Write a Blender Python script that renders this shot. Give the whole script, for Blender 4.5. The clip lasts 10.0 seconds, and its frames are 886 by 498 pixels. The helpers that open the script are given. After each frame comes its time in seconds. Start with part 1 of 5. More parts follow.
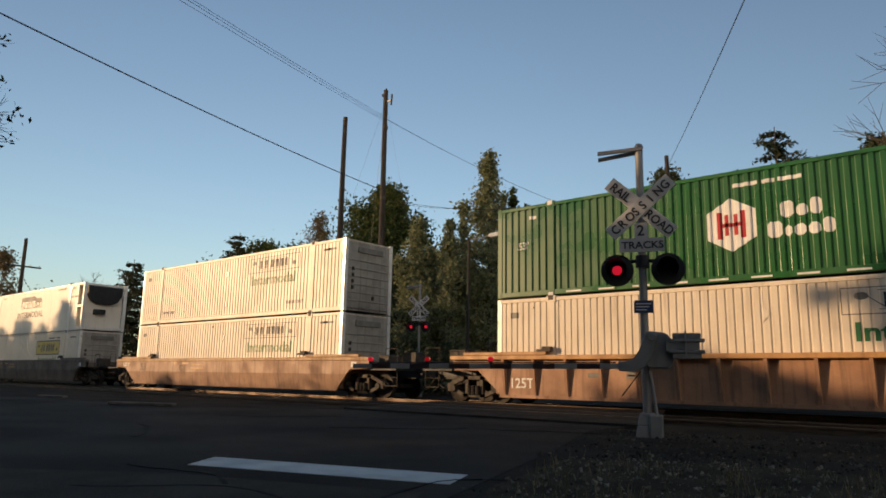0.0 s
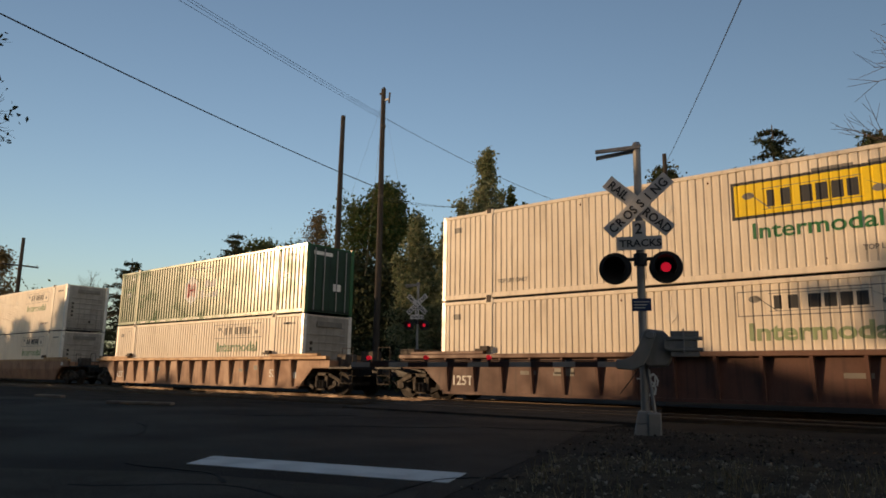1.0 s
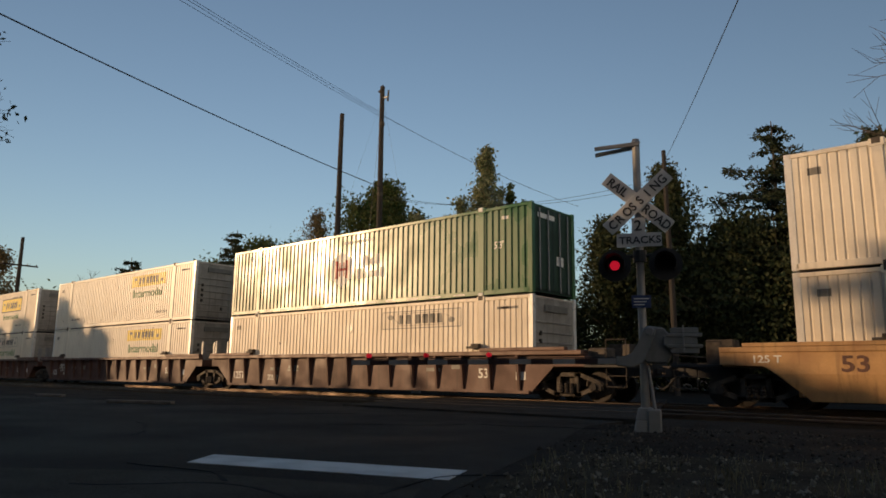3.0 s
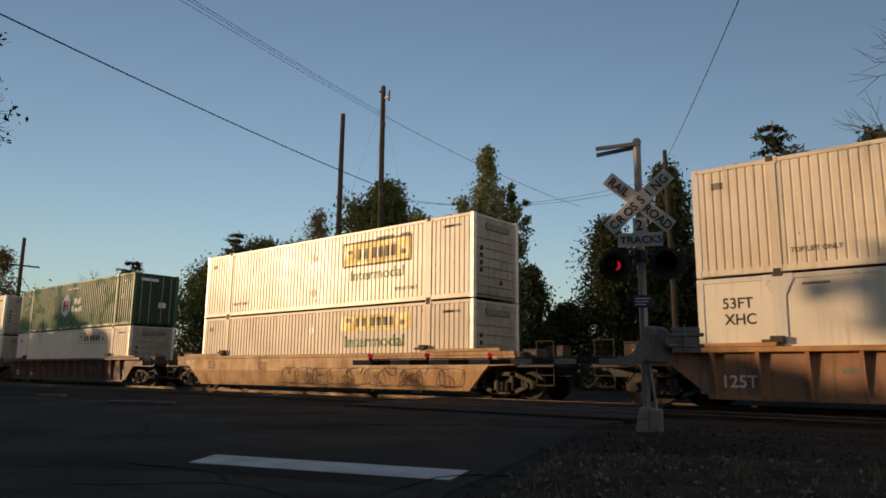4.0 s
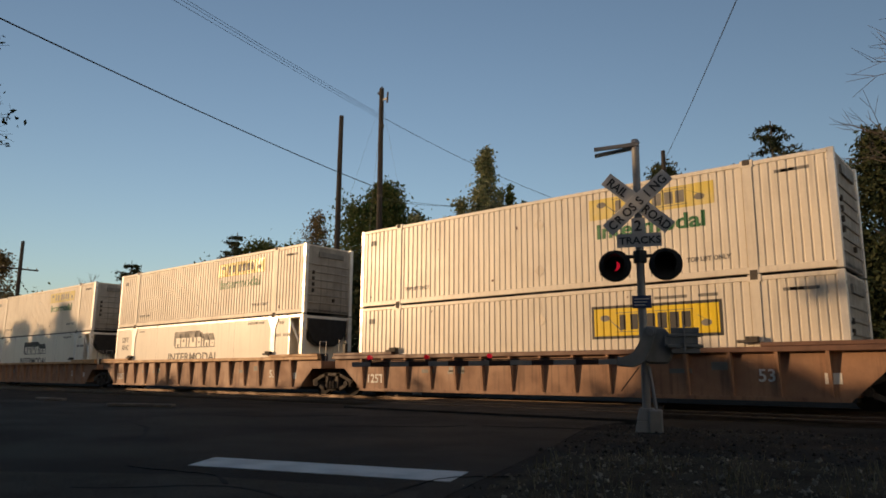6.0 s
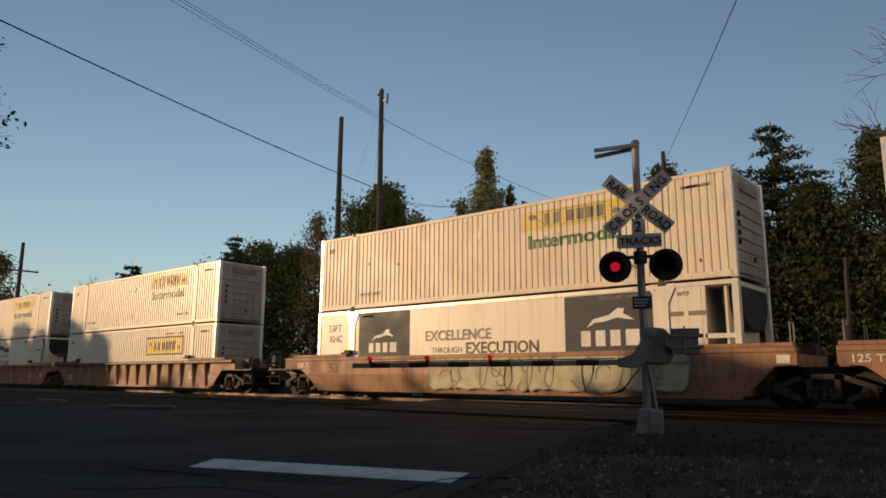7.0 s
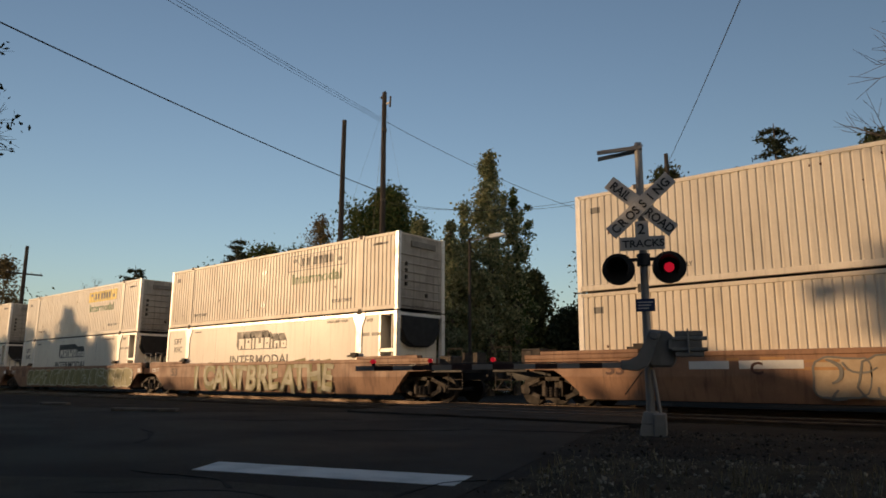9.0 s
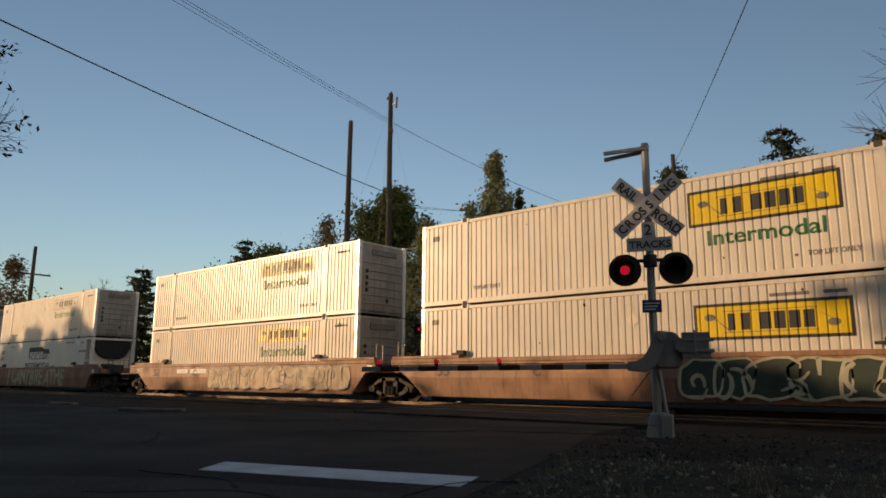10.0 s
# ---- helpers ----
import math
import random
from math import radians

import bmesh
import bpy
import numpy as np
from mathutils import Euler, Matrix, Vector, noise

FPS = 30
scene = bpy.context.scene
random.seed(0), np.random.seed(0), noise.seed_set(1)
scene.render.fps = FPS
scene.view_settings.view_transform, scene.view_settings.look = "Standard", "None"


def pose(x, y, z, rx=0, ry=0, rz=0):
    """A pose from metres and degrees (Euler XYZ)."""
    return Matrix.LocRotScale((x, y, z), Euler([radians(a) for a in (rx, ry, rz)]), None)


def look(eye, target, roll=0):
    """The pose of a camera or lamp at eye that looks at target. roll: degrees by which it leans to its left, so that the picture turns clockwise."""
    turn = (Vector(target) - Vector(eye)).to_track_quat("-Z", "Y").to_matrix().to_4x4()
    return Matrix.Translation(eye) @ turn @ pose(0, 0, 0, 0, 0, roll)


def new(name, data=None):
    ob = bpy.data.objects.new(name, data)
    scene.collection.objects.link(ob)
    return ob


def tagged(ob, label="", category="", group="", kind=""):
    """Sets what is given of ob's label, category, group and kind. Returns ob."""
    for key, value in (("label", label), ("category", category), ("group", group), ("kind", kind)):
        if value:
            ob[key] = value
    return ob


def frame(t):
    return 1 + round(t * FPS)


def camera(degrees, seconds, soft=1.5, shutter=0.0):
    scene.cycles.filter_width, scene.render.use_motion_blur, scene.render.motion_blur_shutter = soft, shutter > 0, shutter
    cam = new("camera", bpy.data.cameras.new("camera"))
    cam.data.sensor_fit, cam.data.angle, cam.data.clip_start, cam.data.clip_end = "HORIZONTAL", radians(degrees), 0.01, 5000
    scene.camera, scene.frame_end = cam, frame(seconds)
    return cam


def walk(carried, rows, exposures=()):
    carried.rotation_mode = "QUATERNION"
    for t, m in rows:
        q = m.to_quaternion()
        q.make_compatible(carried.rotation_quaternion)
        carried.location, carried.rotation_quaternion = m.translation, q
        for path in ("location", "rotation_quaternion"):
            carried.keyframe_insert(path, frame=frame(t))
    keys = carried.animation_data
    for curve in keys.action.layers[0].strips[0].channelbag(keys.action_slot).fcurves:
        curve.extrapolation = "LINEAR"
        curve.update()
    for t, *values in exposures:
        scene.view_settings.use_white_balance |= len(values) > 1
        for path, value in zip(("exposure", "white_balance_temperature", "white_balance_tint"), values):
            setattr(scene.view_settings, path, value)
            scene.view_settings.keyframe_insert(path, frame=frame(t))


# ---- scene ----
# ---------------------------------------------------------------- camera
EYE = (0.0, 0.0, 0.708)          # rail top is z = 0, x runs along the track
cam = camera(64.28, 10.0, soft=1.7)
TURNS = [(0, 40.73, 10.48, 1.07), (0.5, 40.61, 10.47, 0.98), (1, 40.57, 10.36, 0.93), (1.5, 40.45, 10.33, 0.88),
         (2, 40.38, 10.23, 0.81), (2.5, 40.44, 10.18, 0.74), (4, 40.62, 10.17, 0.63), (4.5, 40.60, 10.17, 0.61),
         (5, 40.57, 10.18, 0.48), (5.5, 40.54, 10.24, 0.40), (7, 40.55, 10.37, 0.27), (7.5, 40.53, 10.44, 0.25),
         (8, 40.52, 10.52, 0.30), (8.5, 40.54, 10.56, 0.31), (9, 40.80, 10.59, 0.24), (9.5, 41.13, 10.61, 0.33),
         (10, 41.31, 10.65, 0.38)]


def aim(yaw, pitch, roll):
    way = Vector((-math.sin(radians(yaw)) * math.cos(radians(pitch)), math.cos(radians(yaw)) * math.cos(radians(pitch)), math.sin(radians(pitch))))
    return look(EYE, Vector(EYE) + way, roll)


walk(cam, [(t, aim(a, b, c)) for t, a, b, c in TURNS], exposures=[(0, 0.18, 7750, 15), (0.5, 0.03, 7750, 15), (1.4, -0.04, 7750, 15), (2.5, -0.15, 7750, 15), (7.5, -0.13, 7750, 15), (8.5, -0.2, 7750, 15), (10, -0.12, 7750, 15)])

# ---------------------------------------------------------------- world and sun
SUN_AZ, SUN_EL = 230.7, 9.0      # clockwise from +y, degrees
world = bpy.data.worlds.new("sky")
scene.world = world
world.use_nodes = True
wn = world.node_tree.nodes
sky = wn.new("ShaderNodeTexSky")
sky.sky_type, sky.sun_disc = "NISHITA", False
sky.sun_elevation, sky.sun_rotation = radians(SUN_EL), radians(360 - SUN_AZ)
sky.air_density, sky.dust_density, sky.ozone_density = 1.0, 1.5, 2.5
wn["Background"].inputs["Strength"].default_value = 0.168
world.node_tree.links.new(sky.outputs[0], wn["Background"].inputs["Color"])
sun = new("sun", bpy.data.lights.new("sun", "SUN"))
sun.data.energy, sun.data.angle, sun.data.color = 3.9, radians(0.6), (1.0, 0.71, 0.44)
to_sun = Vector((math.sin(radians(SUN_AZ)) * math.cos(radians(SUN_EL)), math.cos(radians(SUN_AZ)) * math.cos(radians(SUN_EL)), math.sin(radians(SUN_EL))))
sun.matrix_world = look(to_sun * 100, (0, 0, 0))


# ---------------------------------------------------------------- materials
def mat(name, color, rough=0.6, metal=0.0, dark=None, scale=3.0, amount=0.5, bump=0.0, bump_scale=40.0, streak=0.0, stretch=(1, 1, 1), glow=0.0, fine=0.25, spec=0.5, grain_scale=0.0, grain_dark=0.6, pieces=0.0, worn=1.0):
    """Colour with stains (scale), fine grain, upright dirt streaks and relief, in object space metres."""
    m = bpy.data.materials.new(name)
    m.use_nodes = True
    n, l = m.node_tree.nodes, m.node_tree.links
    b = n["Principled BSDF"]
    b.inputs["Metallic"].default_value = metal
    b.inputs["Specular IOR Level"].default_value = spec
    dark = dark or tuple(c * 0.55 for c in color)
    tc = n.new("ShaderNodeTexCoord")
    mp = n.new("ShaderNodeMapping")
    mp.inputs["Scale"].default_value = stretch
    l.new(tc.outputs["Object"], mp.inputs[0])

    def noise_node(s, detail, src):
        t = n.new("ShaderNodeTexNoise")
        t.inputs["Scale"].default_value, t.inputs["Detail"].default_value = s, detail
        l.new(src, t.inputs["Vector"])
        return t

    def ramp(src, a, z):
        r = n.new("ShaderNodeMapRange")
        r.inputs[1].default_value, r.inputs[2].default_value = a, z
        l.new(src, r.inputs[0])
        return r.outputs[0]

    def mix(fac, a, z):
        x = n.new("ShaderNodeMix")
        x.data_type = "RGBA"
        for src, i in ((fac, 0), (a, 6), (z, 7)):
            if hasattr(src, "is_output"):
                l.new(src, x.inputs[i])
            elif i:
                x.inputs[i].default_value = (*src[:3], 1)
            else:
                x.inputs[i].default_value = src
        return x.outputs[2]

    def times(a, k):
        x = n.new("ShaderNodeMath")
        x.operation = "MULTIPLY"
        l.new(a, x.inputs[0])
        x.inputs[1].default_value = k
        return x.outputs[0]

    stain = noise_node(scale, 5, mp.outputs[0])
    col = mix(times(ramp(stain.outputs[0], 0.42, 0.72), amount), color, dark)
    grain = noise_node(grain_scale or scale * 14, 3, tc.outputs["Object"])
    col = mix(times(ramp(grain.outputs[0], 0.35, 0.75), fine), col, tuple(c * grain_dark for c in color))
    if streak:
        sm = n.new("ShaderNodeMapping")
        sm.inputs["Scale"].default_value = (5.0, 5.0, 0.35)
        l.new(tc.outputs["Object"], sm.inputs[0])
        st = noise_node(1.6, 4, sm.outputs[0])
        col = mix(times(ramp(st.outputs[0], 0.52, 0.78), streak), col, tuple(c * 0.35 for c in dark))
    info = n.new("ShaderNodeObjectInfo")
    hsv = n.new("ShaderNodeHueSaturation")
    l.new(col, hsv.inputs["Color"])
    rv = n.new("ShaderNodeMapRange")
    rv.inputs[3].default_value, rv.inputs[4].default_value = 0.92, 1.06
    l.new(info.outputs["Random"], rv.inputs[0])
    l.new(rv.outputs[0], hsv.inputs["Value"])
    if pieces:
        geo = n.new("ShaderNodeNewGeometry")
        pv = n.new("ShaderNodeMapRange")
        pv.inputs[3].default_value, pv.inputs[4].default_value = 1 - pieces, 1 + pieces
        l.new(geo.outputs["Random Per Island"], pv.inputs[0])
        ph = n.new("ShaderNodeHueSaturation")
        l.new(hsv.outputs[0], ph.inputs["Color"])
        l.new(pv.outputs[0], ph.inputs["Value"])
        hsv = ph
    l.new(hsv.outputs[0], b.inputs["Base Color"])
    rr = n.new("ShaderNodeMapRange")
    rr.inputs[1].default_value, rr.inputs[2].default_value = 0.3, 0.7
    rr.inputs[3].default_value, rr.inputs[4].default_value = max(0.05, rough - 0.1 * worn), min(1, rough + 0.12 * worn)
    l.new(stain.outputs[0], rr.inputs[0])
    l.new(rr.outputs[0], b.inputs["Roughness"])
    if bump:
        bn = noise_node(bump_scale, 4, tc.outputs["Object"])
        bp = n.new("ShaderNodeBump")
        bp.inputs["Strength"].default_value, bp.inputs["Distance"].default_value = bump, 0.02
        l.new(bn.outputs[0], bp.inputs["Height"])
        l.new(bp.outputs[0], b.inputs["Normal"])
    if glow:
        b.inputs["Emission Color"].default_value = (*color, 1)
        b.inputs["Emission Strength"].default_value = glow
    return m


def leaf_mat(name, a, z, dry, thin=0.0):
    """Leaves of three tones, picked leaf by leaf; thin leaves let some light through."""
    m = bpy.data.materials.new(name)
    m.use_nodes = True
    n, l = m.node_tree.nodes, m.node_tree.links
    b = n["Principled BSDF"]
    geo = n.new("ShaderNodeNewGeometry")
    r = n.new("ShaderNodeValToRGB")
    r.color_ramp.elements[0].color, r.color_ramp.elements[1].color = (*a, 1), (*z, 1)
    r.color_ramp.elements.new(0.93).color = (*dry, 1)
    l.new(geo.outputs["Random Per Island"], r.inputs[0])
    l.new(r.outputs[0], b.inputs["Base Color"])
    b.inputs["Roughness"].default_value = 0.75
    b.inputs["Specular IOR Level"].default_value = 0.2
    if thin:
        tl, mx = n.new("ShaderNodeBsdfTranslucent"), n.new("ShaderNodeMixShader")
        mx.inputs[0].default_value = thin
        l.new(r.outputs[0], tl.inputs["Color"])
        l.new(b.outputs[0], mx.inputs[1])
        l.new(tl.outputs[0], mx.inputs[2])
        l.new(mx.outputs[0], n["Material Output"].inputs["Surface"])
    return m


M = {
    "asphalt": mat("asphalt", (0.05, 0.044, 0.038), 0.85, dark=(0.025, 0.022, 0.020), scale=0.5, amount=0.85, bump=0.7, bump_scale=110, fine=0.8, grain_scale=70, grain_dark=0.35, spec=0.12),
    "asphalt_old": mat("worn_asphalt", (0.074, 0.064, 0.054), 0.9, dark=(0.03, 0.026, 0.021), scale=1.2, amount=0.8, bump=0.9, bump_scale=80, fine=0.9, grain_scale=55, grain_dark=0.25, spec=0.12),
    "ballast": mat("ballast_stone", (0.06, 0.05, 0.042), 0.95, dark=(0.028, 0.024, 0.02), scale=4, amount=0.8, bump=0.8, bump_scale=25, fine=0.6, spec=0.1),
    "earth": mat("dark_cinder_earth", (0.034, 0.029, 0.024), 0.95, dark=(0.014, 0.012, 0.010), scale=0.8, amount=0.9, bump=0.9, bump_scale=30, fine=0.7, spec=0.08),
    "dry_verge": mat("dry_trodden_verge", (0.078, 0.06, 0.04), 0.95, dark=(0.03, 0.024, 0.018), scale=2.2, amount=0.95, bump=1.0, bump_scale=45, fine=0.85, grain_scale=38, grain_dark=0.25, spec=0.08),
    "stone": mat("gravel_stone", (0.085, 0.073, 0.06), 0.95, scale=9, amount=0.5, pieces=0.85, spec=0.1),
    "pebble": mat("pale_pebble", (0.22, 0.195, 0.155), 0.9, scale=9, amount=0.5, pieces=0.8, spec=0.2),
    "line": mat("road_paint", (0.62, 0.62, 0.60), 0.7, dark=(0.25, 0.25, 0.25), scale=3, amount=0.55, bump=0.3, bump_scale=80, fine=0.4),
    "tar": mat("tar_seal", (0.016, 0.015, 0.014), 0.8, scale=3, amount=0.5, spec=0.1),
    "rail": mat("rail_steel", (0.16, 0.11, 0.08), 0.5, 0.6, scale=3),
    "railtop": mat("polished_rail", (0.22, 0.2, 0.18), 0.42, 1.0, scale=3, amount=0.3),
    "tie": mat("timber_tie", (0.19, 0.16, 0.13), 0.9, scale=4, amount=0.7, bump=0.5),
    "white": mat("white_container_paint", (0.75, 0.69, 0.59), 0.35, dark=(0.57, 0.5, 0.41), scale=0.9, amount=0.45, streak=0.3, bump=0.02, bump_scale=2.2, fine=0.12, spec=0.45, worn=0.25),
    "cream": mat("cream_container_paint", (0.76, 0.68, 0.56), 0.43, dark=(0.57, 0.48, 0.37), scale=0.9, amount=0.45, streak=0.35, bump=0.02, bump_scale=2.2, fine=0.12, spec=0.33, worn=0.25),
    # white ends: dirt, plus the rear side's shade put into the colour
    "end_dirty_shaded": mat("grimy_shaded_white_end", (0.34, 0.32, 0.285), 0.6, dark=(0.15, 0.135, 0.12), scale=1.4, amount=0.7, streak=0.5, bump=0.12, bump_scale=6),
    "smooth": mat("smooth_white_panel", (0.77, 0.73, 0.64), 0.4, dark=(0.6, 0.55, 0.46), scale=0.6, amount=0.5, streak=0.25, bump=0.02, bump_scale=2, fine=0.08, spec=0.4, worn=0.25),
    "bright": mat("bare_aluminium_post", (0.8, 0.78, 0.74), 0.36, 0.25, scale=2, amount=0.35, streak=0.25),
    "green": mat("green_container_paint", (0.024, 0.125, 0.043), 0.30, spec=0.5, dark=(0.02, 0.095, 0.034), scale=0.9, amount=0.6, streak=0.3, bump=0.04, bump_scale=2.5, fine=0.15),
    # green ends, a darker green than the sides
    "green_dark": mat("dark_green_end", (0.012, 0.04, 0.02), 0.5, scale=1.2, streak=0.3),
    "black": mat("black_steel", (0.012, 0.012, 0.013), 0.6, scale=3, amount=0.5),
    "grime": mat("grimy_bogie_steel", (0.075, 0.062, 0.051), 0.75, 0.2, dark=(0.025, 0.02, 0.017), scale=5, amount=0.8, bump=0.4),
    "wheel": mat("wheel_steel", (0.035, 0.028, 0.023), 0.75, 0.1, scale=4, amount=0.7),
    "orange": mat("orange_car_paint", (0.37, 0.20, 0.118), 0.6, dark=(0.19, 0.10, 0.066), scale=1.3, amount=0.8, streak=0.6, bump=0.2, bump_scale=12),
    "tan": mat("faded_yellow_car_paint", (0.46, 0.27, 0.12), 0.6, dark=(0.24, 0.12, 0.06), scale=1.3, amount=0.7, streak=0.6, bump=0.2, bump_scale=12),
    "brown": mat("brown_car_paint", (0.115, 0.05, 0.036), 0.6, dark=(0.055, 0.028, 0.022), scale=1.3, amount=0.8, streak=0.5, bump=0.2, bump_scale=12),
    "grey": mat("grey_car_paint", (0.16, 0.13, 0.11), 0.6, dark=(0.08, 0.06, 0.05), scale=1.3, amount=0.8, streak=0.6, bump=0.2, bump_scale=12),
    "chord": mat("worn_yellow_orange_chord", (0.5, 0.27, 0.11), 0.55, dark=(0.25, 0.12, 0.06), scale=2, amount=0.7, streak=0.3),
    "chord_brown": mat("worn_brown_chord", (0.16, 0.08, 0.055), 0.55, dark=(0.08, 0.04, 0.03), scale=2, amount=0.7, streak=0.3),
    "yellow": mat("yellow_decal", (0.80, 0.57, 0.03), 0.4, dark=(0.62, 0.43, 0.03), scale=1.5, amount=0.4, streak=0.2),
    "yellow_old": mat("faded_yellow_decal", (0.70, 0.55, 0.13), 0.45, dark=(0.66, 0.56, 0.32), scale=2, amount=0.7, streak=0.3),
    "ink": mat("dark_lettering", (0.03, 0.032, 0.035), 0.5, scale=3, amount=0.3),
    "ink_old": mat("faded_grey_lettering", (0.20, 0.19, 0.17), 0.5, scale=4, amount=0.6),
    "ink_green": mat("green_lettering", (0.02, 0.16, 0.06), 0.45, scale=3, amount=0.3),
    "ink_pale": mat("faded_green_lettering", (0.28, 0.36, 0.2), 0.5, scale=3, amount=0.6),
    "ink_white": mat("white_lettering", (0.75, 0.75, 0.72), 0.5, scale=3, amount=0.3),
    "ink_red": mat("red_lettering", (0.45, 0.02, 0.03), 0.5, scale=3, amount=0.3),
    "slate": mat("slate_blue_decal", (0.04, 0.054, 0.063), 0.55, dark=(0.065, 0.085, 0.092), scale=1.0, amount=0.7, streak=0.2, spec=0.3),
    "rust": mat("rust_spots", (0.13, 0.06, 0.03), 0.8, scale=12, amount=0.7),
    "paint_pale": mat("pale_spray_paint", (0.48, 0.46, 0.33), 0.6, dark=(0.3, 0.28, 0.17), scale=2.5, amount=0.8),
    "paint_tan": mat("pale_tan_spray_paint", (0.50, 0.38, 0.25), 0.6, dark=(0.36, 0.25, 0.15), scale=2.5, amount=0.8),
    "paint_olive": mat("olive_spray_paint", (0.22, 0.21, 0.09), 0.6, dark=(0.34, 0.3, 0.13), scale=2.5, amount=0.8),
    "paint_white": mat("white_spray_paint", (0.6, 0.6, 0.56), 0.6, scale=3, amount=0.5),
    "paint_dark": mat("dark_green_spray_paint", (0.035, 0.055, 0.04), 0.6, scale=2.5, amount=0.6),
    "galv": mat("galvanised_steel", (0.30, 0.30, 0.30), 0.5, 0.35, dark=(0.24, 0.25, 0.26), scale=4, amount=0.6, streak=0.2, bump=0.1),
    "signal_grey": mat("grey_signal_paint", (0.24, 0.24, 0.235), 0.5, 0.1, dark=(0.14, 0.14, 0.135), scale=4, amount=0.5, streak=0.3, bump=0.1),
    "sign": mat("reflective_sign_white", (0.55, 0.55, 0.54), 0.45, dark=(0.45, 0.46, 0.47), scale=5, amount=0.4),
    "plate_blue": mat("blue_plate", (0.03, 0.05, 0.13), 0.5, scale=5, amount=0.4),
    "red_arm": mat("dull_red_stripe", (0.04, 0.02, 0.02), 0.6, scale=5, amount=0.4),
    "white_arm": mat("dull_white_stripe", (0.30, 0.29, 0.28), 0.6, scale=5, amount=0.5),
    "lamp_red": mat("lit_red_lens", (1.0, 0.02, 0.05), 0.3, glow=0.3, amount=0.0, fine=0.0),
    "lens": mat("signal_red_glass", (0.95, 0.02, 0.06), 0.25, glow=0.45, amount=0.0, fine=0.0),
    "lamp_dim": mat("dim_red_lens", (0.45, 0.01, 0.02), 0.25, glow=0.4, amount=0.0, fine=0.0),
    "pole": mat("creosoted_pole", (0.034, 0.028, 0.024), 0.9, dark=(0.02, 0.017, 0.015), scale=2, amount=0.7, stretch=(4, 4, 0.3), bump=0.4),
    "wire": mat("black_cable", (0.015, 0.015, 0.017), 0.6, scale=3),
    "bark": mat("grey_bark", (0.09, 0.075, 0.06), 0.9, scale=3, amount=0.8, stretch=(3, 3, 0.4), bump=0.6),
    "leaf": leaf_mat("broad_leaves", (0.025, 0.06, 0.02), (0.055, 0.095, 0.032), (0.10, 0.11, 0.04), 0.3),
    # darkened copy of the broad leaves, standing in for a wood in shade
    "leaf_shaded": leaf_mat("shaded_leaves", (0.013, 0.027, 0.010), (0.027, 0.045, 0.016), (0.05, 0.054, 0.024)),
    "leaf_olive": leaf_mat("poplar_leaves", (0.085, 0.125, 0.065), (0.17, 0.215, 0.12), (0.28, 0.28, 0.16), 0.4),
    "leaf_brown": leaf_mat("autumn_leaves", (0.07, 0.06, 0.035), (0.12, 0.10, 0.06), (0.16, 0.12, 0.06)),
    "needle": leaf_mat("conifer_needles", (0.012, 0.026, 0.012), (0.022, 0.038, 0.017), (0.035, 0.04, 0.02)),
    "grass": leaf_mat("dry_grass", (0.10, 0.09, 0.045), (0.20, 0.17, 0.09), (0.3, 0.26, 0.16)),
}


# ---------------------------------------------------------------- mesh tools
def box(bm, x0, x1, y0, y1, z0, z1, m=None):
    vs = [bm.verts.new((x, y, z)) for x in (x0, x1) for y in (y0, y1) for z in (z0, z1)]
    if m is not None:
        for v in vs:
            v.co = m @ v.co
    for f in ((0, 1, 3, 2), (4, 6, 7, 5), (0, 4, 5, 1), (2, 3, 7, 6), (0, 2, 6, 4), (1, 5, 7, 3)):
        bm.faces.new([vs[i] for i in f])
    return bm


def rod(bm, a, b, r0, r1=None, n=8):
    a, b = Vector(a), Vector(b)
    r1 = r0 if r1 is None else r1
    q = (b - a).to_track_quat("Z", "Y")
    rings = []
    for c, r in ((a, r0), (b, r1)):
        rings.append([bm.verts.new(c + q @ Vector((r * math.cos(2 * math.pi * i / n), r * math.sin(2 * math.pi * i / n), 0))) for i in range(n)])
    for i in range(n):
        bm.faces.new((rings[0][i], rings[0][(i + 1) % n], rings[1][(i + 1) % n], rings[1][i]))
    bm.faces.new(rings[0][::-1])
    bm.faces.new(rings[1])
    return bm


def slab(bm, outline, y0, y1):
    """A flat outline of (x, z) pushed from y0 to y1."""
    a = [bm.verts.new((x, y0, z)) for x, z in outline]
    b = [bm.verts.new((x, y1, z)) for x, z in outline]
    bm.faces.new(a)
    bm.faces.new(b[::-1])
    for i in range(len(a)):
        j = (i + 1) % len(a)
        bm.faces.new((a[j], a[i], b[i], b[j]))
    return bm


def mesh_of(name, bm, material, soft=0.0):
    if soft:
        bmesh.ops.bevel(bm, geom=bm.edges[:], offset=soft, segments=1, affect="EDGES", clamp_overlap=True)
    bmesh.ops.recalc_face_normals(bm, faces=bm.faces[:])
    me = bpy.data.meshes.new(name)
    bm.to_mesh(me)
    bm.free()
    me.materials.append(material)
    return me


def part(name, data, material=None, parent=None, label="", m=None, soft=0.0):
    """One mesh object under a thing or a part; data is a bmesh or a finished mesh."""
    me = data if isinstance(data, bpy.types.Mesh) else mesh_of(name, data, material, soft)
    ob = new(name, me)
    if parent is not None:
        ob.parent = parent
    if m is not None:
        ob.matrix_basis = m
    if label:
        ob["label"] = label
    return ob


KEPT = {}


def kept(key, make):
    if key not in KEPT:
        KEPT[key] = make()
    return KEPT[key]


